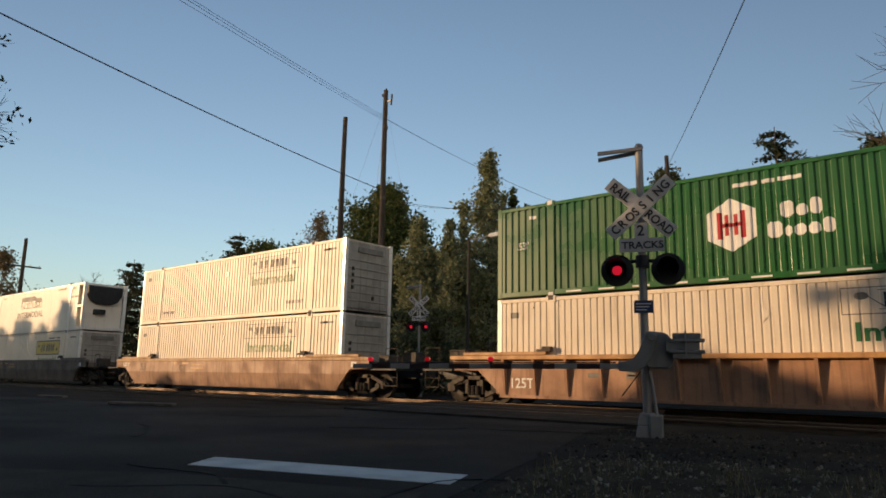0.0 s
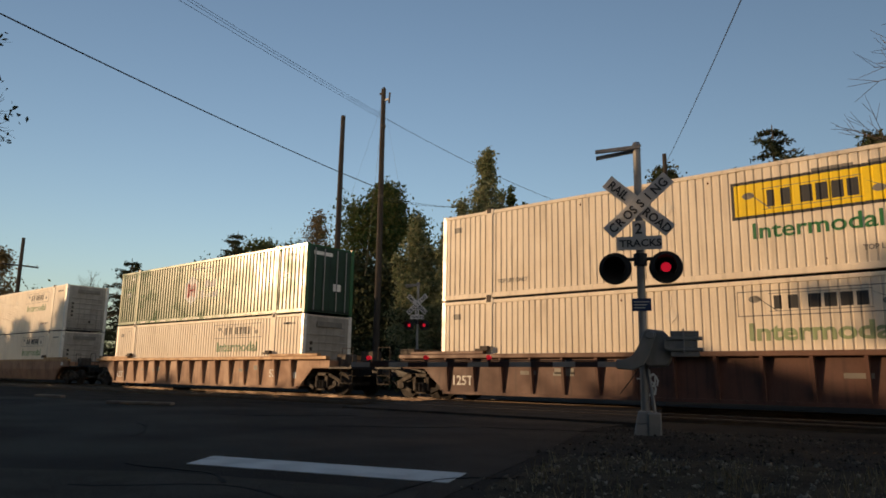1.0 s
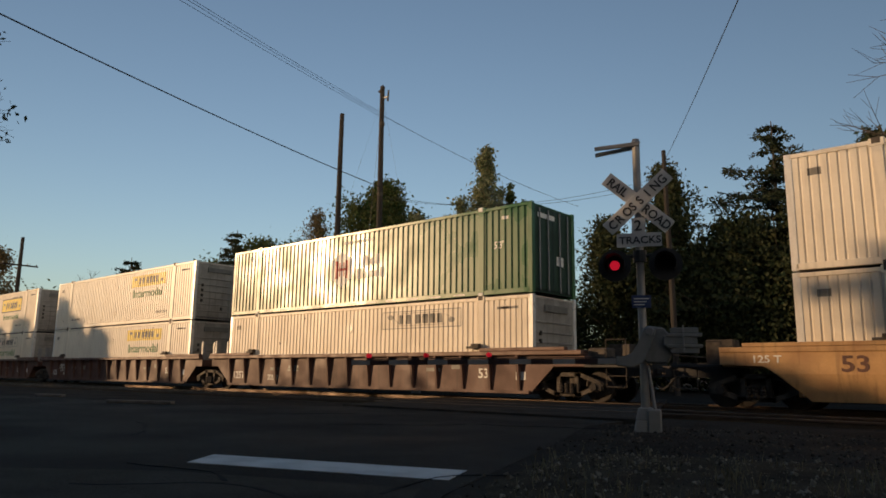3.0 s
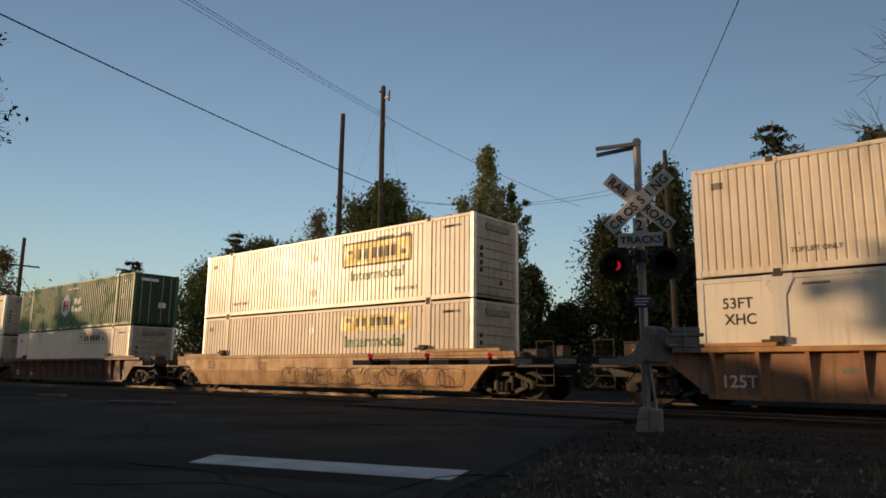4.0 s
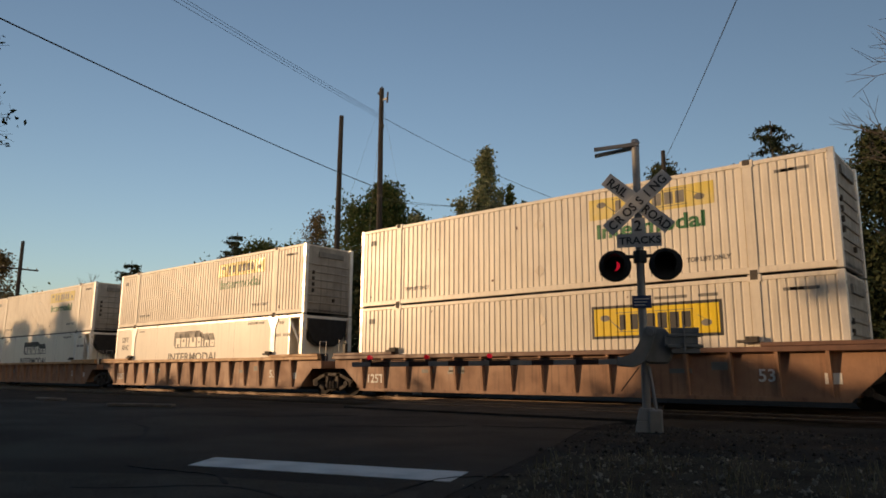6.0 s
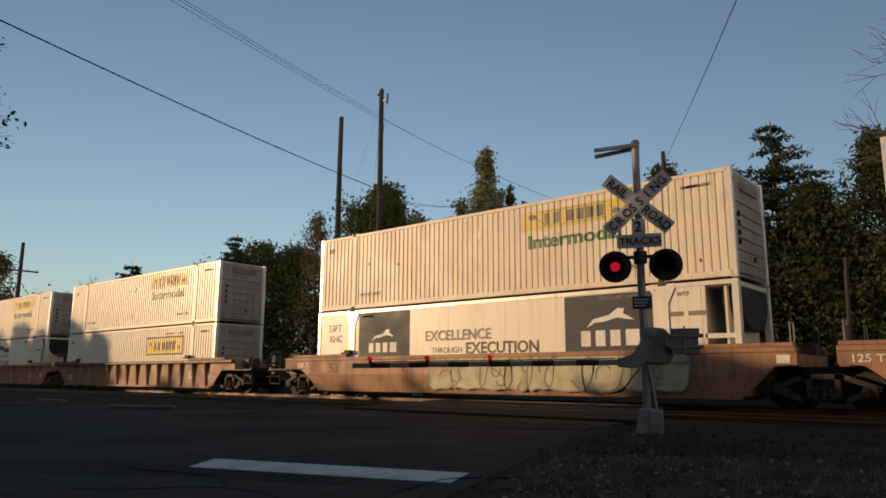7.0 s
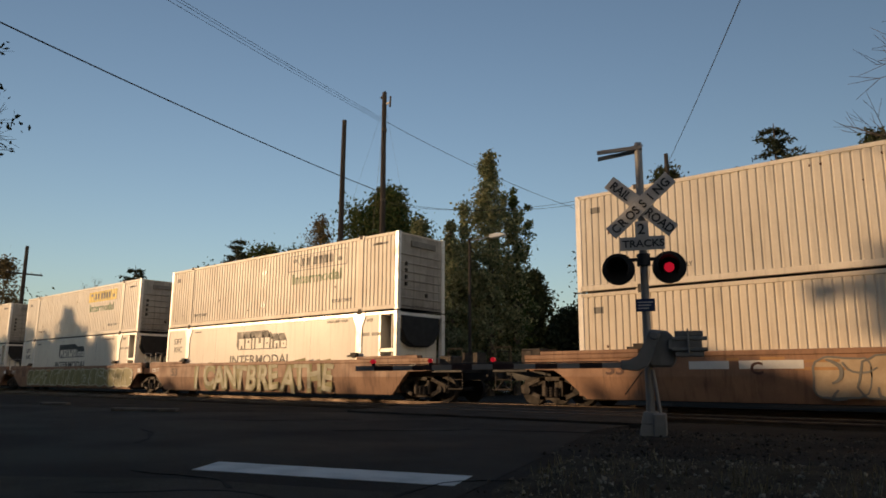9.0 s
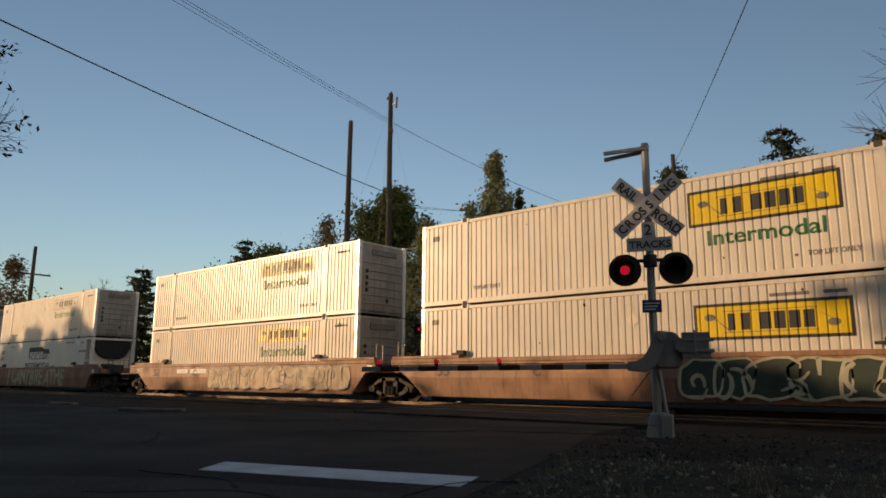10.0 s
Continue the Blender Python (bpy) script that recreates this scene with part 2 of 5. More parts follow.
def text_mesh(words, size, material, wide=1.0, bold=0.0, depth=0.004):
    """Built-in font, standing in the xz plane, read from -y; origin at the left end of the base line."""
    def make():
        cu = bpy.data.curves.new("lettering", "FONT")
        cu.body, cu.size, cu.extrude, cu.offset, cu.resolution_u = words, size, depth, bold, 3
        ob = bpy.data.objects.new("lettering", cu)
        scene.collection.objects.link(ob)
        bpy.context.view_layer.update()
        me = bpy.data.meshes.new_from_object(ob.evaluated_get(bpy.context.evaluated_depsgraph_get()))
        bpy.data.objects.remove(ob)
        me.transform(Matrix.Rotation(radians(90), 4, "X") @ Matrix.Diagonal((wide, 1, 1, 1)))
        me.materials.clear()
        me.materials.append(material)
        return me
    return kept(("text", words, size, material.name, wide, bold), make)


def thing(name, m, label, category, group="", kind=""):
    ob = new(name)
    ob.empty_display_size = 0.3
    ob.matrix_basis = m
    return tagged(ob, label, category, group, kind)


# ---------------------------------------------------------------- ground, road, tracks
GROUND = -0.10
ROAD = Matrix.Rotation(radians(22), 4, "Z")      # road axes: u across, v along, away from the eye


def sheet(name, outline, z0, z1, material, label, category, m=None):
    bm = bmesh.new()
    a = [bm.verts.new((x, y, z0)) for x, y in outline]
    b = [bm.verts.new((x, y, z1)) for x, y in outline]
    bm.faces.new(a[::-1])
    bm.faces.new(b)
    for i in range(len(a)):
        j = (i + 1) % len(a)
        bm.faces.new((a[i], a[j], b[j], b[i]))
    return tagged(part(name, bm, material, m=m), label, category, kind="structure")


def verge(x, y):
    """The bare verge lies level with the road's edge and falls away towards the tracks."""
    u = (ROAD.inverted() @ Vector((x, y, 0))).x
    return GROUND + 0.042 * min(1, max(0, (u + 1.75) * 5)) * min(1, max(0, (11.8 - y) * 1.2)) * min(1, max(0, (y + 3.6) * 2)) * min(1, max(0, (7.6 - x) * 2))


def ground():
    n = 110
    bm = bmesh.new()
    grid = {}
    for i in range(n + 1):
        for j in range(n + 1):
            x, y = -14 + 22 * i / n, -4 + 20 * j / n
            z = verge(x, y) + 0.05 * noise.noise((x * 0.5, y * 0.5, 0)) * min(1, max(0, (x + 2.9 + 0.4 * (y - 4)) * 0.7))
            if i in (0, n) or j in (0, n):
                z = GROUND
            grid[i, j] = bm.verts.new((x, y, z))
    for i in range(n):
        for j in range(n):
            bm.faces.new((grid[i, j], grid[i + 1, j], grid[i + 1, j + 1], grid[i, j + 1]))
    far = 1500
    c = [bm.verts.new(p) for p in ((-far, -far, GROUND), (far, -far, GROUND), (far, far, GROUND), (-far, far, GROUND))]
    lower, upper = [grid[i, 0] for i in range(n + 1)], [grid[i, n] for i in range(n + 1)]
    left, right = [grid[0, j] for j in range(n + 1)], [grid[n, j] for j in range(n + 1)]
    bm.faces.new([c[0], c[1]] + lower[::-1])
    bm.faces.new([c[2], c[3]] + upper)
    bm.faces.new([c[3], c[0]] + left)
    bm.faces.new([c[1], c[2]] + right[::-1])
    tagged(part("ground", bm, M["earth"]), "dry bare earth with gravel beside the road", "ground", kind="structure")


ground()


def on_road(u, v):
    p = ROAD @ Vector((u, v, 0))
    return p.x, p.y


# the right-hand road edge runs 1.25 m left of the eye's own line along the road
sheet("road", [(-60, -20), (3.4, -14), on_road(-1.35, -6), on_road(-1.3, 2), on_road(-1.5, 4.6), on_road(-1.42, 8), (-5.7, 10.2), (-5.9, 11.94), (-13.2, 11.94), (-15.8, 9.3), (-22, 8.6), (-34, 7.4), (-60, 5.5)], -0.2, -0.055, M["asphalt"], "dark grey asphalt road before the level crossing", "road")
sheet("road_far", [on_road(u, v) for u, v in ((-9, 28), (-1.5, 24.6), (-1.5, 90), (-9, 90))], -0.2, -0.055, M["asphalt"], "dark grey asphalt road beyond the tracks", "road")


def stop_line():
    bm = bmesh.new()
    c = [(-5.75, 3.37), (-3.48, 4.16), (-3.72, 4.68), (-6.12, 3.86)]
    n = 26
    rows = [[], []]
    for i in range(n + 1):
        f = i / n
        for k, (a, b) in enumerate(((c[0], c[1]), (c[3], c[2]))):
            w = 0.012 * noise.noise((i * 0.9, k * 7.0, 2))
            rows[k].append(bm.verts.new((a[0] + (b[0] - a[0]) * f, a[1] + (b[1] - a[1]) * f + w, -0.050)))
    for i in range(n):
        bm.faces.new((rows[0][i], rows[0][i + 1], rows[1][i + 1], rows[1][i]))
    got = bmesh.ops.extrude_face_region(bm, geom=bm.faces[:])
    for v in got["geom"]:
        if isinstance(v, bmesh.types.BMVert):
            v.co.z -= 0.004
    tagged(part("stop_line", bm, M["line"]), "worn white painted stop line on the asphalt", "road marking", kind="structure")


stop_line()
sheet("road_patch", [(-12.5, -0.2), (-6.5, 2.12), (-5.3, 3.02), (-3.35, 3.72), (-2.6, 2.6), (-1.2, -0.6), (1.5, -6), (-9, -6)], -0.2, -0.051, M["asphalt_old"], "older rough brownish asphalt before the stop line", "road")


def cracks():
    rnd = random.Random(8)
    bm = bmesh.new()
    for x, y, ang, n in ((-10.9, 5.5, -0.2, 16), (-8.6, 7.4, 0.5, 14), (-5.2, 2.2, 0.9, 14), (-3.4, 3.4, 2.0, 12), (-12.5, 7.9, 0.1, 18), (-7.0, 9.2, 0.3, 12), (-4.6, 3.0, 2.4, 10)):
        pts = []
        for i in range(n):
            pts.append((x, y))
            ang += rnd.uniform(-0.6, 0.6) * 0.7
            x += 0.17 * math.cos(ang)
            y += 0.17 * math.sin(ang)
        for (ax, ay), (bx, by) in zip(pts, pts[1:]):
            w = rnd.uniform(0.008, 0.022)
            dx, dy = bx - ax, by - ay
            ln = math.hypot(dx, dy)
            box(bm, -0.02, ln + 0.02, -w, w, -0.053, -0.0485, Matrix.Translation((ax, ay, 0)) @ Matrix.Rotation(math.atan2(dy, dx), 4, "Z"))
    tagged(part("asphalt_cracks", bm, M["tar"]), "dark tar-filled cracks in the asphalt", "crack", kind="stuff")


cracks()
NEAR, FAR = 15.0, 19.36


def rail_mesh():
    bm = bmesh.new()
    prof = [(-0.07, -0.17), (0.07, -0.17), (0.07, -0.15), (0.012, -0.13), (0.012, -0.045), (0.037, -0.035), (0.037, -0.004), (0.03, 0), (-0.03, 0), (-0.037, -0.004), (-0.037, -0.035), (-0.012, -0.045), (-0.012, -0.13), (-0.07, -0.15)]
    a = [bm.verts.new((-260, y, z)) for y, z in prof]
    b = [bm.verts.new((200, y, z)) for y, z in prof]
    bm.faces.new(a)
    bm.faces.new(b[::-1])
    for i in range(len(a)):
        j = (i + 1) % len(a)
        bm.faces.new((a[i], b[i], b[j], a[j]))
    return mesh_of("rail", bm, M["rail"])


def track(name, y, label):
    t = thing(name, pose(0, y, 0), label, "railway track", "tracks", "structure")
    for s in (-1, 1):
        part("rail", kept("rail", rail_mesh), None, t, m=pose(0, s * 0.7525, 0))
        bm = bmesh.new()
        box(bm, -260, 200, s * 0.7525 - 0.026, s * 0.7525 + 0.026, 0.0, 0.003)
        part("running_surface", bm, M["railtop"], t, "shiny worn rail top")
    tie = kept("tie", lambda: mesh_of("tie", box(bmesh.new(), -0.11, 0.11, -1.3, 1.3, -0.3, -0.13), M["tie"], 0.01))
    for i in range(130):
        x = -72 + i * 0.56
        if -17.0 < x < -5.5:
            continue
        part("tie", tie, None, t, m=pose(x, random.uniform(-0.03, 0.03), random.uniform(-0.015, 0), 0, 0, random.uniform(-1, 1)))
    return t


track("track_1", NEAR, "vacant railway track with rusty rails on timber ties")
track("track_2", FAR, "railway track under the passing freight train")


def ballast():
    bm = bmesh.new()
    y0, y1, z = 12.6, 22.5, -0.14
    prof = [(y0 - 0.8, -0.25), (y0, z), (y1, z), (y1 + 0.8, -0.25)]
    cols = [[bm.verts.new((x, y, zz)) for y, zz in prof] for x in (-300, 240)]
    for i in range(3):
        bm.faces.new((cols[0][i], cols[1][i], cols[1][i + 1], cols[0][i + 1]))
    bm.faces.new((cols[0][0], cols[0][3], cols[1][3], cols[1][0]))
    tagged(part("ballast_bed", bm, M["ballast"]), "grey stone ballast under both tracks", "ballast", kind="structure")
    # loose stones over the bed and the verge
    vs, fs = [], []
    for k in range(20000):
        if k < 4500:
            x, y = random.uniform(-45, 6), random.uniform(12.0, 17.6)
            zz, r = -0.14, random.uniform(0.025, 0.05)
            if -17.2 < x < -5.3:
                continue
        else:
            x, y = random.uniform(-6, 6), 1.6 + 10.5 * random.random() ** 2.2
            p = ROAD.inverted() @ Vector((x, y, 0))
            if p.x < -1.3 + random.uniform(-0.25, 0.3):
                continue
            zz, r = verge(x, y) + 0.05 * noise.noise((x * 0.5, y * 0.5, 0)) * min(1, max(0, (x + 2.9 + 0.4 * (y - 4)) * 0.7)) + 0.004, random.uniform(0.006, 0.015) + 0.028 * random.random() ** 4
        q = Euler((random.uniform(0, 6), random.uniform(0, 6), random.uniform(0, 6))).to_matrix()
        o = len(vs)
        for d in ((1, 0, 0), (-1, 0, 0), (0, 1, 0), (0, -1, 0), (0, 0, 0.7), (0, 0, -0.7)):
            vs.append(Vector((x, y, zz)) + q @ (Vector(d) * r * random.uniform(0.7, 1.2)))
        fs += [(o + a, o + b, o + c) for a, b, c in ((0, 2, 4), (2, 1, 4), (1, 3, 4), (3, 0, 4), (2, 0, 5), (1, 2, 5), (3, 1, 5), (0, 3, 5))]
    me = bpy.data.meshes.new("loose_stones")
    me.from_pydata(vs, [], fs)
    me.materials.append(M["stone"])
    tagged(part("loose_stones", me), "scattered dark ballast stones and gravel", "gravel", kind="stuff")


def bank(x, y):
    """Height of the verge with its small humps."""
    return verge(x, y) + 0.05 * noise.noise((x * 0.5, y * 0.5, 0)) * min(1, max(0, (x + 2.9 + 0.4 * (y - 4)) * 0.7))


def dry_edge(x, y):
    """How far inside the dry trodden part of the verge a place lies, in metres."""
    reach = 7.3 + 0.7 * noise.noise((x * 0.6, y * 0.6, 3)) + 0.35 * noise.noise((x * 2.1, y * 2.1, 5))
    u = (ROAD.inverted() @ Vector((x, y, 0))).x
    return min(reach - math.hypot(x, y), (u + 1.28 + 0.16 * noise.noise((x * 2, y * 2, 9))) * 1.0)


def dry_verge():
    """Dry trodden ground with pale pebbles and litter next to the road."""
    bm, grid, step = bmesh.new(), {}, 0.11
    for i in range(120):
        for j in range(84):
            x, y = -6.2 + i * step, -0.6 + j * step
            grid[i, j] = bm.verts.new((x, y, bank(x, y) + min(0.03, 0.12 * dry_edge(x, y)) + 0.012 * noise.noise((x * 5, y * 5, 1))))
    for i in range(119):
        for j in range(83):
            q = [grid[i, j], grid[i + 1, j], grid[i + 1, j + 1], grid[i, j + 1]]
            if any(dry_edge(v.co.x, v.co.y) > 0 for v in q):
                bm.faces.new(q)
    bmesh.ops.delete(bm, geom=[v for v in bm.verts if not v.link_faces], context="VERTS")
    me = mesh_of("dry_verge", bm, M["dry_verge"])
    for p in me.polygons:
        p.use_smooth = True
    tagged(part("dry_verge", me), "dry brown trodden verge beside the asphalt", "verge", kind="structure")
    rnd = random.Random(17)
    vs, fs = [], []
    while len(vs) < 6 * 6000:
        x, y = rnd.uniform(-6.2, 5.5), rnd.uniform(1.0, 8.0)
        d = dry_edge(x, y)
        if d < 0.05 and rnd.random() > 0.06:
            continue
        r = rnd.uniform(0.005, 0.012) + 0.026 * rnd.random() ** 6
        g = bank(x, y) + max(0, min(0.03, 0.12 * d)) + r * 0.2
        q = Euler((rnd.uniform(0, 6), rnd.uniform(0, 6), rnd.uniform(0, 6))).to_matrix()
        o = len(vs)
        for v in ((1, 0, 0), (-1, 0, 0), (0, 1, 0), (0, -1, 0), (0, 0, 0.7), (0, 0, -0.7)):
            vs.append(Vector((x, y, g)) + q @ (Vector(v) * r * rnd.uniform(0.7, 1.2)))
        fs += [(o + a, o + b, o + c) for a, b, c in ((0, 2, 4), (2, 1, 4), (1, 3, 4), (3, 0, 4), (2, 0, 5), (1, 2, 5), (3, 1, 5), (0, 3, 5))]
    me = bpy.data.meshes.new("pebbles")
    me.from_pydata(vs, [], fs)
    me.materials.append(M["pebble"])
    tagged(part("pebbles", me), "small pale pebbles strewn over the verge", "gravel", kind="stuff")


dry_verge()


ballast()
# asphalt between and beside the rails at the crossing
for a, b in ((11.9, NEAR - 0.80), (NEAR - 0.68, NEAR + 0.68), (NEAR + 0.80, FAR - 0.80), (FAR - 0.68, FAR + 0.68), (FAR + 0.80, 24.0)):
    sheet("crossing_panel", [(-13.4 - 0.404 * (a - 12), a), (-5.4 - 0.404 * (a - 12), a), (-5.4 - 0.404 * (b - 12), b), (-13.4 - 0.404 * (b - 12), b)], -0.25, -0.012, M["asphalt_old"], "worn asphalt panel between the rails", "road")


# ---------------------------------------------------------------- the train
LEN, HALF = 16.15, 1.30
GAPS = (23.49, 23.49, 23.49, 19.48, 19.48, 23.49, 23.49, 19.48, 19.48, 23.49, 19.48, 19.48, 23.49, 19.48)
START = [-60.09]
for g in GAPS:
    START.append(START[-1] + g)
SLIP = [(0, -0.11), (0.5, -0.05), (1, -0.04), (1.5, -0.02), (2, -0.01), (2.5, 0.04), (4, 0.07), (4.5, -0.01), (5, -0.02), (5.5, 0.01),
        (7, -0.06), (7.5, -0.13), (8, -0.20), (8.5, 0.52), (9, 0.59), (9.5, 0.58), (10, 0.45)]
ROLLING = []                      # (thing, place along the train)


def corrugated(x0, x1, z0, z1, y, depth, pitch, duty):
    """A pressed steel side, its outer face at -y."""
    bm = bmesh.new()
    xs = []
    n = max(1, round((x1 - x0) / pitch))
    w = (x1 - x0) / n
    for i in range(n):
        a = x0 + i * w
        xs += [(a, 0), (a + w * duty, 0), (a + w * (duty + 0.1), depth), (a + w * 0.9, depth)]
    xs.append((x1, 0))
    lo = [bm.verts.new((x, y + d, z0)) for x, d in xs]
    hi = [bm.verts.new((x, y + d, z1)) for x, d in xs]
    for i in range(len(xs) - 1):
        bm.faces.new((lo[i], lo[i + 1], hi[i + 1], hi[i]))
    b0, b1 = bm.verts.new((x0, y + 0.12, z0)), bm.verts.new((x1, y + 0.12, z0))
    t0, t1 = bm.verts.new((x0, y + 0.12, z1)), bm.verts.new((x1, y + 0.12, z1))
    bm.faces.new((b1, b0, t0, t1))
    bm.faces.new([b0, b1] + lo[::-1])
    bm.faces.new([t1, t0] + hi)
    bm.faces.new((lo[0], hi[0], t0, b0))
    bm.faces.new((hi[-1], lo[-1], b1, t1))
    return bm


PRESS = {"green": (0.25, 0.42, 0.042), "cream": (0.212, 0.66, 0.026), "white": (0.212, 0.66, 0.026)}   # pitch, share of crest, depth
CREST = 0.02                       # the crests lie this far inside the rails


def drape(bm, style):
    """Lay a flat decal over the pressed side: cut it along the folds and push it into the troughs."""
    if style not in PRESS:
        return bm
    pitch, duty, depth = PRESS[style]
    x0, x1 = 0.16, LEN - 0.16
    n = max(1, round((x1 - x0) / pitch))
    w = (x1 - x0) / n
    lo, hi = min(v.co.x for v in bm.verts), max(v.co.x for v in bm.verts)
    for i in range(int((lo - x0) / w) - 1, int((hi - x0) / w) + 2):
        for k in (0, duty, duty + 0.1, 0.9):
            x = x0 + (i + k) * w
            if lo < x < hi:
                bmesh.ops.bisect_plane(bm, geom=bm.verts[:] + bm.edges[:] + bm.faces[:], plane_co=(x, 0, 0), plane_no=(1, 0, 0), dist=1e-5)
    for v in bm.verts:
        f = ((v.co.x - x0) / w) % 1.0
        d = 0 if f < duty + 1e-4 or f > 1 - 1e-4 else (f - duty) / 0.1 if f < duty + 0.1 else 1 if f < 0.9 else (1 - f) / 0.1
        v.co.y += CREST + depth * min(1, max(0, d))
    return bm


FLIP = Matrix.Translation((LEN, 0, 0)) @ Matrix.Rotation(math.pi, 4, "Z")
HC = 2.88                          # a high-cube box


def plain_mesh(key, name, material, soft, *boxes):
    def make():
        bm = bmesh.new()
        for b in boxes:
            box(bm, *b)
        return mesh_of(name, bm, material, soft)
    return kept((key, material.name), make)


def container(k, z, style, label, rear="nose"):
    """A 53-foot box in its car's space: x from the leading end, z its floor."""
    c = thing("container", pose(START[k], FAR, 0), label, "shipping container", "containers on the train")
    ROLLING.append((c, START[k]))
    c["finish"] = style
    up = pose(0, 0, z)
    paint = M["green"] if style == "green" else M["white"] if style == "white" else M["cream"]
    pitch, duty, depth = PRESS[style]

    def sides():
        bm = corrugated(0.16, LEN - 0.16, 0.18, HC - 0.12, -HALF + 0.02, depth, pitch, duty)
        return mesh_of("side_panel", bm, paint)
    side = kept(("side", style), sides)
    part("side_panel", side, None, c, m=up)
    part("side_panel", side, None, c, m=up @ FLIP)
    part("roof", plain_mesh("roof", "roof", paint, 0, (0.05, LEN - 0.05, -HALF + 0.06, HALF - 0.06, HC - 0.1, HC - 0.03)), None, c, m=up)
    part("floor", plain_mesh("cfloor", "floor", M["black"], 0, (0.05, LEN - 0.05, -HALF + 0.06, HALF - 0.06, 0.1, 0.17)), None, c, m=up)
    rail_hi = plain_mesh("rail_hi", "top_rail", paint, 0.012, (0.1, LEN - 0.1, -HALF, -HALF + 0.09, HC - 0.12, HC - 0.01))
    rail_lo = plain_mesh("rail_lo", "bottom_rail", paint, 0.012, (0.1, LEN - 0.1, -HALF, -HALF + 0.1, 0.02, 0.18))
    post = plain_mesh("post", "corner_post", M["bright"] if style != "green" else paint, 0.01, (0, 0.17, -HALF, -HALF + 0.16, 0, HC - 0.0))
    lift = plain_mesh("lift", "lift_post", paint, 0.012, (0, 0.24, -HALF - 0.012, -HALF + 0.12, 0.0, HC + 0.0), (-0.04, 0.28, -HALF - 0.02, -HALF + 0.14, HC - 0.16, HC + 0.03))
    cast = plain_mesh("cast", "lift_casting", M["ink_white"] if style == "green" else M["grime"], 0.01, (0.02, 0.2, -HALF - 0.03, -HALF + 0.14, HC - 0.1, HC + 0.045))
    foot_cast = plain_mesh("cast_lo", "foot_casting", M["ink_white"] if style == "green" else M["grime"], 0.01, (0.02, 0.2, -HALF - 0.026, -HALF + 0.14, -0.01, 0.1))
    for turn in (up, up @ FLIP):
        part("top_rail", rail_hi, None, c, m=turn)
        part("bottom_rail", rail_lo, None, c, m=turn)
        part("corner_post", post, None, c, m=turn)
        part("corner_post", post, None, c, m=turn @ pose(LEN - 0.17, 0, 0))
        for x in (1.86, LEN - 2.1):
            part("lift_post", lift, None, c, m=turn @ pose(x, 0, 0))
            part("lift_casting", cast, None, c, m=turn @ pose(x, 0, 0))
            part("foot_casting", foot_cast, None, c, m=turn @ pose(x, 0, 0))
    if style == "green":
        slots = kept("slots", lambda: mesh_of("rail_marking", box(bmesh.new(), 0, 0.5, -HALF - 0.004, -HALF + 0.01, 0.06, 0.11), M["ink_white"]))
        for i in range(11):
            part("rail_marking", slots, None, c, m=up @ pose(2.5 + i * 1.05, 0, 0))
    # ends: upright leading end, ribbed or doored trailing end; white ones dirty and shaded by colour
    endm = M["green_dark"] if style == "green" else M["end_dirty_shaded"]
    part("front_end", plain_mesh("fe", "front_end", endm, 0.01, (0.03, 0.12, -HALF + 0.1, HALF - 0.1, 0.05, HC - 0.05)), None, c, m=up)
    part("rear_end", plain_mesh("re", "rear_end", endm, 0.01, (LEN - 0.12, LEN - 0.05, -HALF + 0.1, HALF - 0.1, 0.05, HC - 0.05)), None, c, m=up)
    if rear == "nose":
        bar = plain_mesh("rib", "end_rib", endm, 0.012, (LEN - 0.06, LEN - 0.015, -HALF + 0.2, HALF - 0.2, -0.03, 0.03))
        for i in range(6):
            part("end_rib", bar, None, c, m=up @ pose(0, 0, 0.45 + i * 0.32))
        hw = plain_mesh("hinge", "end_bracket", M["grime"], 0.008, (LEN - 0.05, LEN + 0.02, -0.05, 0.05, -0.07, 0.07))
        for zz in (0.95, 1.2, 1.45, 1.7):
            part("end_bracket", hw, None, c, m=up @ pose(0, -0.86, zz))
        part("end_bracket", hw, None, c, m=up @ pose(0, 0.25, 0.6))
        part("end_plate", plain_mesh("eplate", "end_plate", M["ink_old"], 0.005, (LEN - 0.05, LEN + 0.012, -0.6, 0.75, 2.38, 2.6)), None, c, m=up)
    else:
        rod_me = kept("lockrod", lambda: mesh_of("lock_rod", rod(bmesh.new(), (LEN + 0.0, 0, 0.12), (LEN + 0.0, 0, HC - 0.15), 0.025), M["galv"]))
        for y in (-0.85, -0.35, 0.35, 0.85):
            part("lock_rod", rod_me, None, c, m=up @ pose(0, y, 0))
        part("door_seam", plain_mesh("seam", "door_seam", M["black"], 0, (LEN - 0.055, LEN - 0.045, -0.012, 0.012, 0.1, HC - 0.1)), None, c, m=up)
        part("end_mark", plain_mesh("emark", "end_mark", M["ink_white"], 0, (LEN - 0.05, LEN - 0.042, 0.2, 0.62, 1.0, 1.3)), None, c, m=up)
        part("end_mark", plain_mesh("emark2", "end_mark", M["ink_white"], 0, (LEN - 0.05, LEN - 0.042, -0.9, 0.1, 2.45, 2.6)), None, c, m=up)
    return c, up


def decal(c, up, name, material, x0, x1, z0, z1, proud=0.0, label=""):
    bm = box(bmesh.new(), x0, x1, -HALF - 0.004 - proud, -HALF + 0.006, z0, z1)
    part(name, drape(bm, c["finish"]), material, c, label, up)


